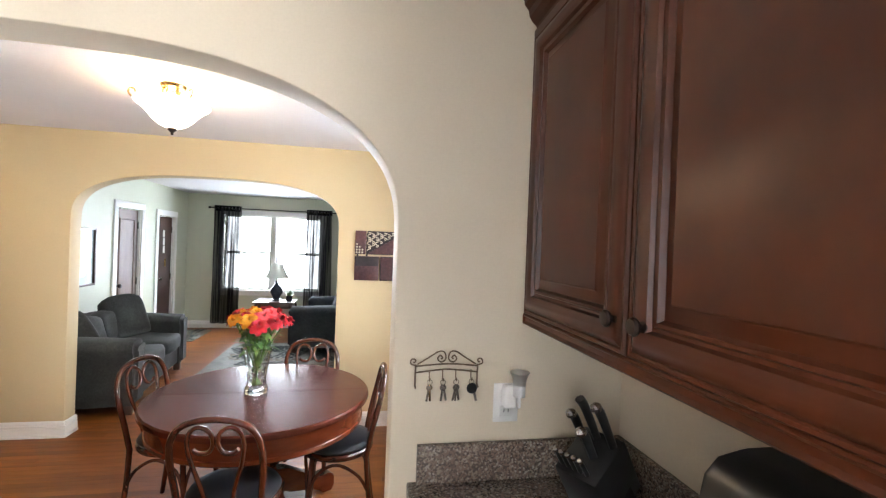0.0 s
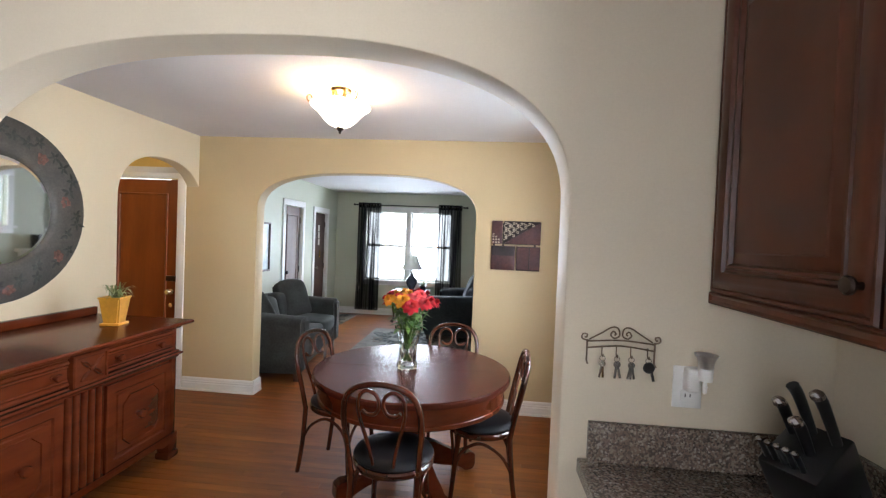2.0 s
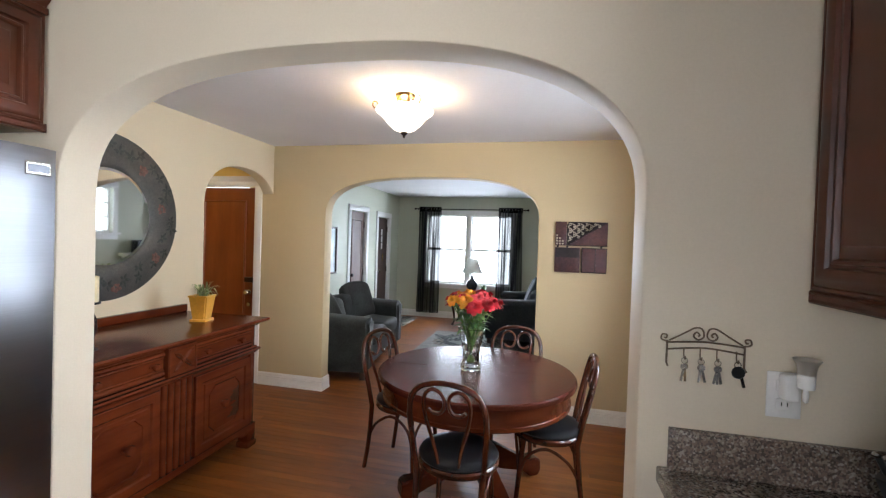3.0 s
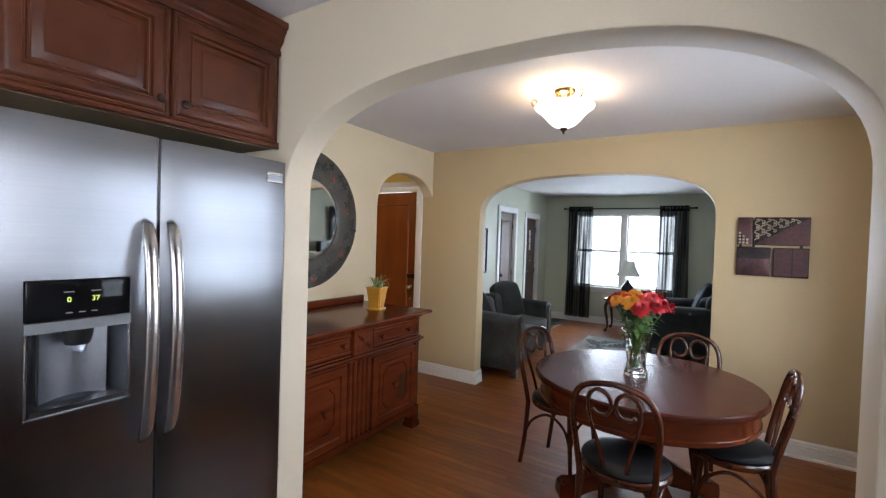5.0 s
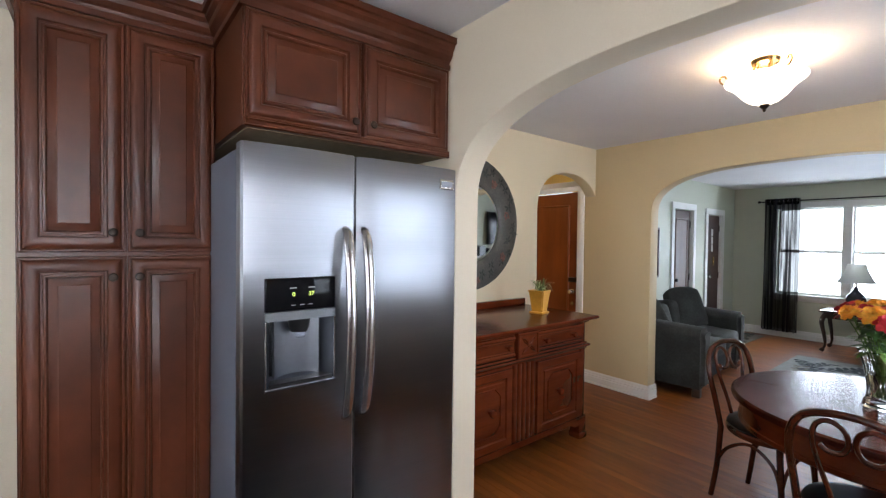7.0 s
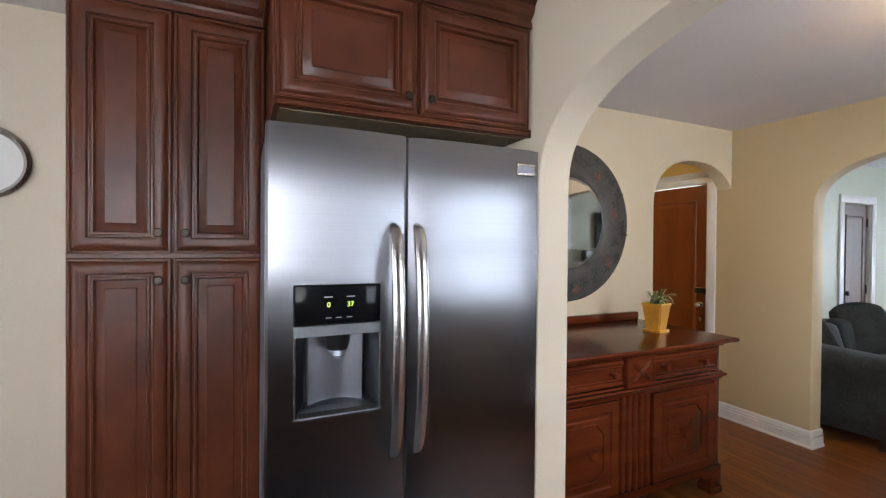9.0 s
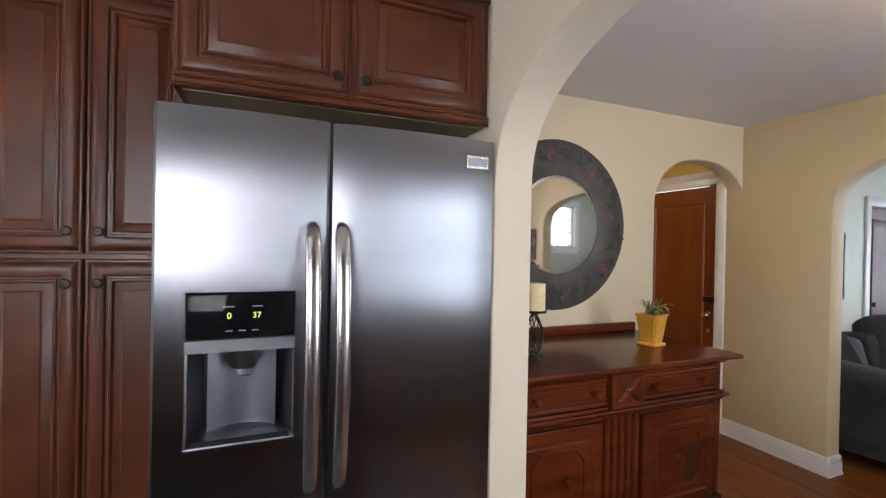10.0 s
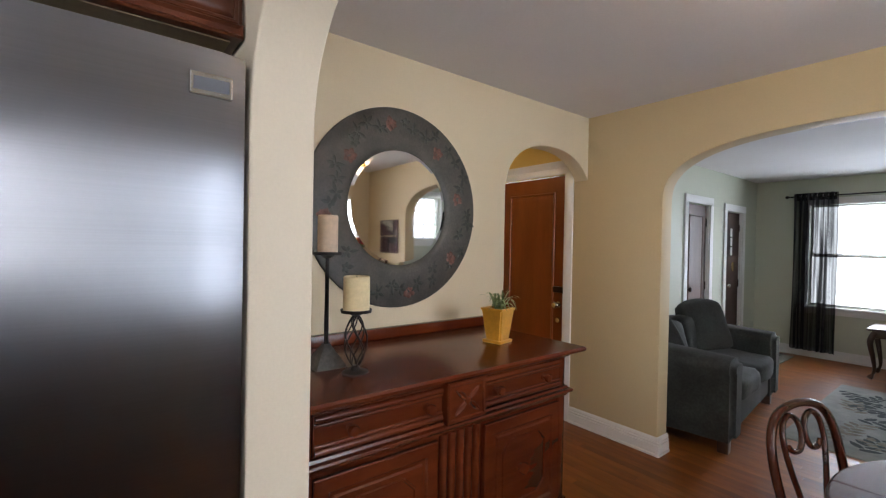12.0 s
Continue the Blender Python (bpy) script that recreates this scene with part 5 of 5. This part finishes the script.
def sash_window(name, m, w, z0, z1, columns, muntins=(0, 0), label="white painted double hung window", rail=True, stool=True, case=0.075):
    """Local front (-y) faces the room; w wide from sill z0 to head z1; the wall's face is y = 0."""
    f = thing(name, label, "window", m, kind="structure")
    part("head_casing", bx(-w / 2 - case, w / 2 + case, -0.02, 0.0, z1, z1 + 0.09, bevel=0.003), TRIM, f, smooth=30)
    for s in (-1, 1):
        x = s * (w / 2 + case / 2)
        part("side_casing", bx(x - case / 2, x + case / 2, -0.018, 0.0, z0 - 0.01, z1, bevel=0.003), TRIM, f, smooth=30)
    if stool:
        part("window_sill", bx(-w / 2 - case - 0.02, w / 2 + case + 0.02, -0.06, 0.06, z0 - 0.035, z0 - 0.008, bevel=0.006), TRIM, f, smooth=30)
        part("apron", bx(-w / 2 - case, w / 2 + case, -0.018, 0.0, z0 - 0.11, z0 - 0.036, bevel=0.003), TRIM, f, smooth=30)
    cw = (w - 0.10 * (columns - 1)) / columns
    for c in range(columns):
        x0 = -w / 2 + c * (cw + 0.10)
        x1 = x0 + cw
        if c:
            part("mullion", bx(x0 - 0.10, x0, -0.015, 0.12, z0, z1, bevel=0.003), TRIM, f, smooth=30)
        zm = (z0 + z1) / 2
        spans = ((z0, zm, 0.045), (zm, z1, 0.085)) if rail else ((z0, z1, 0.06),)
        for a, b, y in spans:
            bm = bmesh.new()
            e = 0.024
            box(bm, x0, x0 + e, y, y + 0.035, a, b)
            box(bm, x1 - e, x1, y, y + 0.035, a, b)
            box(bm, x0 + e, x1 - e, y, y + 0.035, a, a + e)
            box(bm, x0 + e, x1 - e, y, y + 0.035, b - e, b)
            for i in range(1, muntins[0] + 1):
                xx = x0 + e + (cw - 2 * e) * i / (muntins[0] + 1)
                box(bm, xx - 0.009, xx + 0.009, y + 0.004, y + 0.030, a + e, b - e)
            for j in range(1, muntins[1] + 1):
                zz = a + e + (b - a - 2 * e) * j / (muntins[1] + 1)
                box(bm, x0 + e, x1 - e, y + 0.005, y + 0.029, zz - 0.009, zz + 0.009)
            s = part("sash", bm, TRIM, f, "white sash")
            p = part("pane", bx(x0 + e, x1 - e, y + 0.015, y + 0.018, a + e, b - e), PANE, s, "clear glass")
            p.visible_shadow = False
    return f


sash_window("window_front", pose(-1.545, 7.30, 0), 1.68, 0.70, 2.04, 2)
sash_window("window_living_side", pose(0.82, 3.775, 0, 0, 0, -90), 0.55, 1.50, 2.16, 1, (1, 2), rail=False, label="small white window with six panes")
sash_window("window_dining", pose(0.82, 1.30, 0, 0, 0, -90), 1.10, 0.85, 2.05, 1)
sash_window("window_kitchen", pose(0.82, -1.75, 0, 0, 0, -90), 1.00, 1.12, 2.08, 1)
_day = glowing("bright_daylight", (0.93, 0.97, 1.0), 3.0)
# Added, unseen window in the back wall and its glowing backdrop, for fill.
sash_window("window_kitchen_back", pose(-0.9, -3.2, 0, 0, 0, 180), 1.60, 0.90, 2.10, 2)
structure("added_backdrop", bx(-12, 12, -9.1, -9.0, -0.6, 9), _day, "overexposed daylight yard", "backdrop")
structure("backdrop_front", bx(-14, 12, 13.0, 13.1, -0.6, 9), _day, "overexposed daylight street", "backdrop")
structure("backdrop_side", bx(6.0, 6.1, -12, 12.9, -0.6, 9), _day, "overexposed daylight yard", "backdrop")


# ---- living room ----
def cushion(w, d, h, seed, r=0.05):
    """A soft block with its foot in the middle at the origin."""
    bm = bx(-w / 2, w / 2, -d / 2, d / 2, 0, h)
    bmesh.ops.subdivide_edges(bm, edges=bm.edges[:], cuts=7, use_grid_fill=True)
    for v in bm.verts:
        u = [2 * v.co.x / w, 2 * v.co.y / d, 2 * (v.co.z - h / 2) / h]
        n = sum(abs(a) ** 5 for a in u) ** 0.2
        k = max(abs(a) for a in u)
        if n > 1e-6:
            f = k / n
            u = [a * (0.25 + 0.75 * f) if abs(a) > 0.99 else a * (0.5 + 0.5 * f) for a in u]
        crown_ = (1 - u[0] ** 2) * (1 - u[1] ** 2) * 0.10 * h
        q = noise.noise(Vector((v.co.x * 4 + seed, v.co.y * 4, v.co.z * 4))) * 0.014
        v.co = Vector((u[0] * w / 2, u[1] * d / 2, h / 2 + u[2] * h / 2 + (crown_ if u[2] > 0 else 0))) + v.normal * q
    return bm


def sofa(name, label, m, w, d, mat_, seats, pillows, arm_h=0.665, arm_w=0.26, back_h=0.72):
    """Local: sits facing -y, its front at y = 0, its back at y = d; x across."""
    s = thing(name, label, "sofa", m)
    part("base", bx(-w / 2 + 0.03, w / 2 - 0.03, 0.05, d - 0.02, 0.10, 0.34, bevel=0.03, seg=3), mat_, s, smooth=50)
    iw = w - 2 * arm_w
    for sx in (-1, 1):
        # arm with a broad padded roll that slopes a little down to its front
        out = [(-arm_w / 2 + 0.012, 0.10), (arm_w / 2 - 0.012, 0.10), (arm_w / 2 - 0.008, arm_h - 0.11)]
        for i in range(9):
            a = math.pi * i / 8
            out.append(((arm_w / 2 + 0.012) * math.copysign(abs(math.cos(a)) ** 0.6, math.cos(a)), arm_h - 0.085 + 0.085 * math.sin(a) ** 0.7))
        out += [(-arm_w / 2 + 0.008, arm_h - 0.11)]
        bm = prism(out, "y", 0.0, d - 0.06)
        es = [e for e in bm.edges if all(abs(v.co.y) < 1e-5 for v in e.verts) and len(e.link_faces) == 2 and e.calc_face_angle(0) > 0.8]
        bmesh.ops.bevel(bm, geom=es, offset=0.035, segments=3, affect="EDGES")
        for v in bm.verts:
            u = v.co.y / d
            v.co.z += (0.05 * u if v.co.z > arm_h - 0.2 else 0) + 0.008 * noise.noise(v.co * 5)
        part("arm", place(bm, pose(sx * (w / 2 - arm_w / 2), 0, 0)), mat_, s, "padded rolled arm", 50)
    part("back", place(cushion(w - 0.10, 0.24, back_h - 0.12, 3), pose(0, d - 0.14, 0.12)), mat_, s, smooth=70)
    for i in range(seats):
        x = -iw / 2 + iw * (i + 0.5) / seats
        part("seat_cushion", place(cushion(iw / seats - 0.01, d - 0.26, 0.17, 10 + i), pose(x, (d - 0.26) / 2 - 0.015, 0.315)), mat_, s, "soft seat cushion", 70)
        part("back_cushion", place(cushion(iw / seats - 0.02, 0.22, 0.33, 20 + i), pose(x, d - 0.33, 0.44, -14, 0, 0)), mat_, s, "loose back cushion", 70)
    for sx in (-1, 1):
        for y in (0.08, d - 0.10):
            part("foot", bx(sx * (w / 2 - 0.10) - 0.035, sx * (w / 2 - 0.10) + 0.035, y - 0.035, y + 0.035, 0, 0.105, bevel=0.006), DARKWOOD, s, "dark wooden foot", 30)
    for k, (x, y, z, rx, ry, rz, sz) in enumerate(pillows):
        p = thing("throw_pillow", "square throw pillow in the same fabric on the sofa", "pillow", m @ pose(x, y, z, rx, ry, rz), "sofa pillows")
        part("cover", place(cushion(sz, 0.15, sz, 40 + k), pose(0, 0, 0)), mat_, p, smooth=70)
    return s


sofa("loveseat", "grey green microfibre loveseat with rolled arms and loose pillows", pose(-1.945, 3.93, 0, 0, 0, 96), 1.64, 0.93, SOFA, 2,
     [(-0.36, 0.46, 0.47, -28, 8, 24, 0.43), (0.36, 0.44, 0.47, -22, -4, -30, 0.46)], arm_w=0.23)
sofa("armchair", "charcoal upholstered loveseat beside the front window", pose(-0.86, 6.06, 0, 0, 0, -96), 1.50, 0.98, SOFADARK, 1,
     [(-0.25, 0.50, 0.50, -22, 6, 10, 0.46)], back_h=0.84)


def end_table():
    t = thing("end_table", "dark carved end table with cabriole legs by the window", "table", pose(-1.36, 6.74, 0))
    part("tabletop", bx(-0.33, 0.33, -0.27, 0.27, 0.552, 0.58, bevel=0.010, seg=3), DARKWOOD, t, "glossy dark top", 30)
    part("apron", bx(-0.29, 0.29, -0.23, 0.23, 0.47, 0.553, bevel=0.006), DARKWOOD, t, smooth=30)
    for sx in (-1, 1):
        for sy in (-1, 1):
            pts = smoothed([(sx * 0.27, sy * 0.21, 0.52), (sx * 0.30, sy * 0.24, 0.42), (sx * 0.275, sy * 0.215, 0.24), (sx * 0.265, sy * 0.205, 0.10), (sx * 0.30, sy * 0.24, 0.02)], 5)
            n = len(pts)
            part("leg", tube(pts, [0.034 - 0.020 * min(1, 1.4 * i / n) + (0.012 if i > n - 4 else 0) for i in range(n)], 10), DARKWOOD, t, "cabriole leg", 60)


end_table()
_tl = thing("table_lamp", "slate blue ceramic table lamp with a pale bell shade", "lamp", pose(-1.36, 6.76, 0.58))
part("base", lathe([(0, 0), (0.075, 0), (0.078, 0.012), (0.05, 0.03), (0.075, 0.07), (0.105, 0.14), (0.10, 0.20), (0.06, 0.25), (0.028, 0.28), (0.024, 0.33), (0, 0.33)], 28), BLUELAMP, _tl, "slate blue ceramic base", 50)
part("neck", lathe([(0, 0.33), (0.012, 0.33), (0.012, 0.42), (0, 0.42)], 12), BRASS, _tl, smooth=40)
part("shade", lathe([(0.205, 0.385), (0.16, 0.45), (0.12, 0.54), (0.092, 0.64), (0.089, 0.64), (0.117, 0.54), (0.157, 0.45), (0.202, 0.385), (0.205, 0.385)], 36), LAMPSHADE, _tl, "pleated ivory bell shade", 25)
part("finial", lathe([(0, 0.42), (0.004, 0.42), (0.004, 0.655), (0.010, 0.662), (0.006, 0.678), (0, 0.68)], 10), BRASS, _tl, smooth=40)
_sp = thing("small_planter", "small dark blue pot with a green plant on the end table", "plant pot", pose(-1.13, 6.64, 0.58))
part("pot", lathe([(0, 0), (0.045, 0), (0.058, 0.10), (0.052, 0.10), (0.045, 0.085), (0, 0.085)], 20), BLUELAMP, _sp, smooth=40)
_rn = random.Random(8)
for _i in range(16):
    _bm, _a = bmesh.new(), _rn.uniform(0, 6.28)
    blade(_bm, (0, 0, 0.08), (0.09 * math.cos(_a), 0.09 * math.sin(_a), _rn.uniform(0.12, 0.20)), 0.013, 0.01)
    part("leaf", _bm, LEAF, _sp, smooth=60)


def curtain(x0, x1, seed):
    """A sheer panel hung by rings from the rod, in soft folds."""
    rnd = random.Random(seed)
    c = thing("curtain", "sheer dark grey curtain panel hung from a black rod", "curtain", pose((x0 + x1) / 2, 7.20, 0), "window curtains")
    n, rows = 72, 26
    w = x1 - x0
    bm = bmesh.new()
    ph = rnd.uniform(0, 6)
    grid = []
    for j in range(rows + 1):
        v = j / rows
        z = 0.095 + (2.195 - 0.095) * v
        spread = 1.0 + 0.10 * (1 - v)
        line = []
        for i in range(n + 1):
            u = i / n
            a = u * 2 * math.pi * 7.5 + ph
            amp = 0.030 * (0.75 + 0.25 * math.sin(3.1 * u + 2 * v)) * (1 + 0.3 * (1 - v))
            line.append(bm.verts.new(((u - 0.5) * w * spread + 0.012 * math.sin(a * 0.5 + 3 * v), amp * math.sin(a + 0.5 * (1 - v)), z)))
        grid.append(line)
    for a, b in zip(grid, grid[1:]):
        for i in range(n):
            bm.faces.new((a[i], a[i + 1], b[i + 1], b[i]))
    part("cloth", bm, CURTAIN, c, smooth=80)
    bm = bmesh.new()
    g2 = []
    for z in (2.10, 2.198):
        g2.append([bm.verts.new(((i / n - 0.5) * w, 0.030 * math.sin(i / n * 2 * math.pi * 7.5 + ph) - 0.004, z)) for i in range(n + 1)])
    for i in range(n):
        bm.faces.new((g2[0][i], g2[0][i + 1], g2[1][i + 1], g2[1][i]))
    part("heading", bm, CURTAIN, c, "doubled heading band", 80)
    for k in range(8):
        x = (k + 0.5) / 8 * w - w / 2
        part("grommet", place(tube([(0.022 * math.cos(a), 0.022 * math.sin(a), 0) for a in [0.5236 * q for q in range(12)]], 0.004, 6, closed=True), pose(x, 0, 2.155, 0, 90, 0)), SILVER, c, "metal ring", 60)


curtain(-2.54, -2.09, 1)
curtain(-0.95, -0.50, 2)
_rod = thing("curtain_rod", "thin black iron curtain rod above the front window", "curtain rod", pose(-1.51, 7.20, 2.155))
part("pole", tube([(-1.09, 0, 0), (1.09, 0, 0)], 0.010, 10), IRON, _rod, smooth=60)
for _s in (-1, 1):
    part("finial", place(lathe([(0, 0), (0.012, 0), (0.020, 0.012), (0.020, 0.03), (0.010, 0.04), (0, 0.042)], 14), pose(_s * 1.085, 0, 0, 0, _s * 90, 0)), IRON, _rod, smooth=40)
for _x in (-1.05, 0.0, 1.05):
    part("bracket", tube([(_x, 0.099, 0.02), (_x, 0.05, 0.0), (_x, 0.0, -0.012)], 0.006, 8), IRON, _rod, smooth=60)


def rug(name, x0, x1, y0, y1, motifs, seed):
    rnd = random.Random(seed)
    r = thing(name, "pale grey rug with scattered dark leaf sprays on the oak floor", "rug", pose((x0 + x1) / 2, (y0 + y1) / 2, 0))
    w, h = x1 - x0, y1 - y0
    part("rug_field", bx(-w / 2, w / 2, -h / 2, h / 2, 0.0, 0.012, bevel=0.004), RUG, r, smooth=40)
    for k in range(motifs):
        cx, cy, a0 = rnd.uniform(-w / 2 + 0.14, w / 2 - 0.14), rnd.uniform(-h / 2 + 0.14, h / 2 - 0.14), rnd.uniform(0, 6.28)
        bm = bmesh.new()
        for i in range(9):
            t = i / 8 - 0.5
            px, py = cx + 0.34 * t * math.cos(a0), cy + 0.34 * t * math.sin(a0)
            b = a0 + (0.9 if i % 2 else -0.9)
            l = rnd.uniform(0.08, 0.14)
            blade(bm, (px, py, 0.0135), (px + l * math.cos(b), py + l * math.sin(b), 0.0138), 0.028, 0.0, 4, 0.0)
        part("leaf_motif", bm, RUGLEAF if k % 4 else RUGFLOWER, r)


rug("area_rug", -1.80, 0.35, 3.85, 5.98, 46, 4)
rug("door_mat", -2.92, -2.46, 6.15, 7.05, 9, 9)

_pf = thing("framed_print", "large framed pale blue print on the living room wall", "picture", pose(-2.998, 4.16, 1.345, 0, 0, 90))
for _a in ((-0.40, 0.40, 0.305, 0.33), (-0.40, 0.40, -0.33, -0.305), (-0.40, -0.375, -0.305, 0.305), (0.375, 0.40, -0.305, 0.305)):
    part("frame_side", bx(_a[0], _a[1], -0.028, 0, _a[2], _a[3], bevel=0.003), DARKWOOD, _pf, smooth=30)
part("sheet", bx(-0.375, 0.375, -0.010, -0.002, -0.305, 0.305), PRINT, _pf, "pale blue print")
_bm = bmesh.new()
_ps = []
for _i in range(40):
    _t = 2 * math.pi * _i / 40
    _r = 0.20 + 0.06 * noise.noise(Vector((2 * math.cos(_t), 2 * math.sin(_t), 4)))
    _ps.append(_bm.verts.new((0.10 + _r * math.cos(_t), -0.0125, _r * 1.2 * math.sin(_t))))
_bm.faces.new(_ps)
part("printed_shape", _bm, PRINTLAND, _pf)


def television():
    t = thing("television", "large flat black television hung on the sage living room wall", "television", pose(0.818, 5.18, 1.72, 0, 0, -90))
    part("case", bx(-0.54, 0.54, -0.075, -0.020, -0.32, 0.32, bevel=0.010, seg=3), BLACK, t, "black plastic case", 30)
    part("screen", bx(-0.515, 0.515, -0.0785, -0.074, -0.290, 0.298, bevel=0.001), GLOSSBLACK, t, "dark glass screen")
    part("wall_bracket", bx(-0.20, 0.20, -0.021, 0.0, -0.15, 0.15, bevel=0.004), IRON, t, smooth=30)
    m = thing("mantel_shelf", "white painted mantel shelf on the wall under the television", "shelf", pose(0.8195, 5.10, 1.16, 0, 0, -90))
    part("board", bx(-0.95, 0.95, -0.19, 0.0, -0.022, 0.022, bevel=0.005), TRIM, m, smooth=30)
    part("cove", prism([(0.0, -0.022), (-0.16, -0.022), (-0.15, -0.04), (-0.09, -0.06), (-0.07, -0.10), (0.0, -0.10)], "x", -0.90, 0.90), TRIM, m, "cove moulding under the board", 30)
    for y, w, h in ((4.42, 0.17, 0.20), (4.66, 0.13, 0.15)):
        b = thing("shelf_speaker", "small black box speaker on the white mantel shelf", "speaker", pose(0.73, y, 1.1825, 0, 0, -90), "mantel speakers")
        part("case", bx(-w / 2, w / 2, -0.06, 0.06, 0, h, bevel=0.006), BLACK, b, smooth=30)
        part("grille", bx(-w / 2 + 0.012, w / 2 - 0.012, -0.066, -0.058, 0.012, h - 0.012, bevel=0.003), GREYPLASTIC, b, "grey front grille")


television()


# ---- floorboards ----
def floorboards():
    rnd = random.Random(21)
    W, gap = 0.057, 0.0005
    unit = {}

    def plank_mesh(length):
        if length not in unit:
            bm = bmesh.new()
            b = 0.0006
            x, y = length / 2 - 0.0006, (W - gap) / 2
            lo = [bm.verts.new(p) for p in ((-x, -y, -0.011), (x, -y, -0.011), (x, y, -0.011), (-x, y, -0.011))]
            mi = [bm.verts.new(p) for p in ((-x, -y, -b), (x, -y, -b), (x, y, -b), (-x, y, -b))]
            hi = [bm.verts.new(p) for p in ((-x + b, -y + b, 0), (x - b, -y + b, 0), (x - b, y - b, 0), (-x + b, y - b, 0))]
            for p, q in ((lo, mi), (mi, hi)):
                for k in range(4):
                    bm.faces.new((p[k], p[(k + 1) % 4], q[(k + 1) % 4], q[k]))
            bm.faces.new(hi)
            me = bpy.data.meshes.new("floorboard")
            bm.to_mesh(me)
            bm.free()
            me.materials.append(OAK)
            unit[length] = me
        return unit[length]

    verts, faces = [], []
    y = 0.0
    count = 0
    while y < 7.28:
        x = -4.28 - rnd.uniform(0, 0.9)
        while x < 0.82:
            length = rnd.choice((0.5, 0.7, 0.9, 1.1, 1.3, 1.5))
            cx, cy = x + length / 2, y + W / 2
            if -2.3 < cx < 0.1 and 0.9 < cy < 3.9 and count < 300:
                o = new("floorboard", plank_mesh(length))
                o.parent = FLOOR
                o.location = (cx, cy, 0)
                count += 1
            else:
                a, b, c, d, e = max(x, -4.29), min(x + length - 0.0012, 0.815), y + gap / 2, y + W - gap / 2, 0.0006
                if b - a > 0.02:
                    k = len(verts)
                    verts += [(a, c, -0.011), (b, c, -0.011), (b, d, -0.011), (a, d, -0.011), (a, c, -e), (b, c, -e), (b, d, -e), (a, d, -e), (a + e, c + e, 0), (b - e, c + e, 0), (b - e, d - e, 0), (a + e, d - e, 0)]
                    for s in (0, 4):
                        for j in range(4):
                            faces.append((k + s + j, k + s + (j + 1) % 4, k + s + 4 + (j + 1) % 4, k + s + 4 + j))
                    faces.append((k + 8, k + 9, k + 10, k + 11))
            x += length
        y += W
    me = bpy.data.meshes.new("floorboards")
    me.from_pydata(verts, [], faces)
    me.materials.append(OAK_ISLANDS)
    o = new("floorboards", me)
    o.parent = FLOOR
    tagged(o, "narrow varnished oak floorboards", kind="stuff")


floorboards()
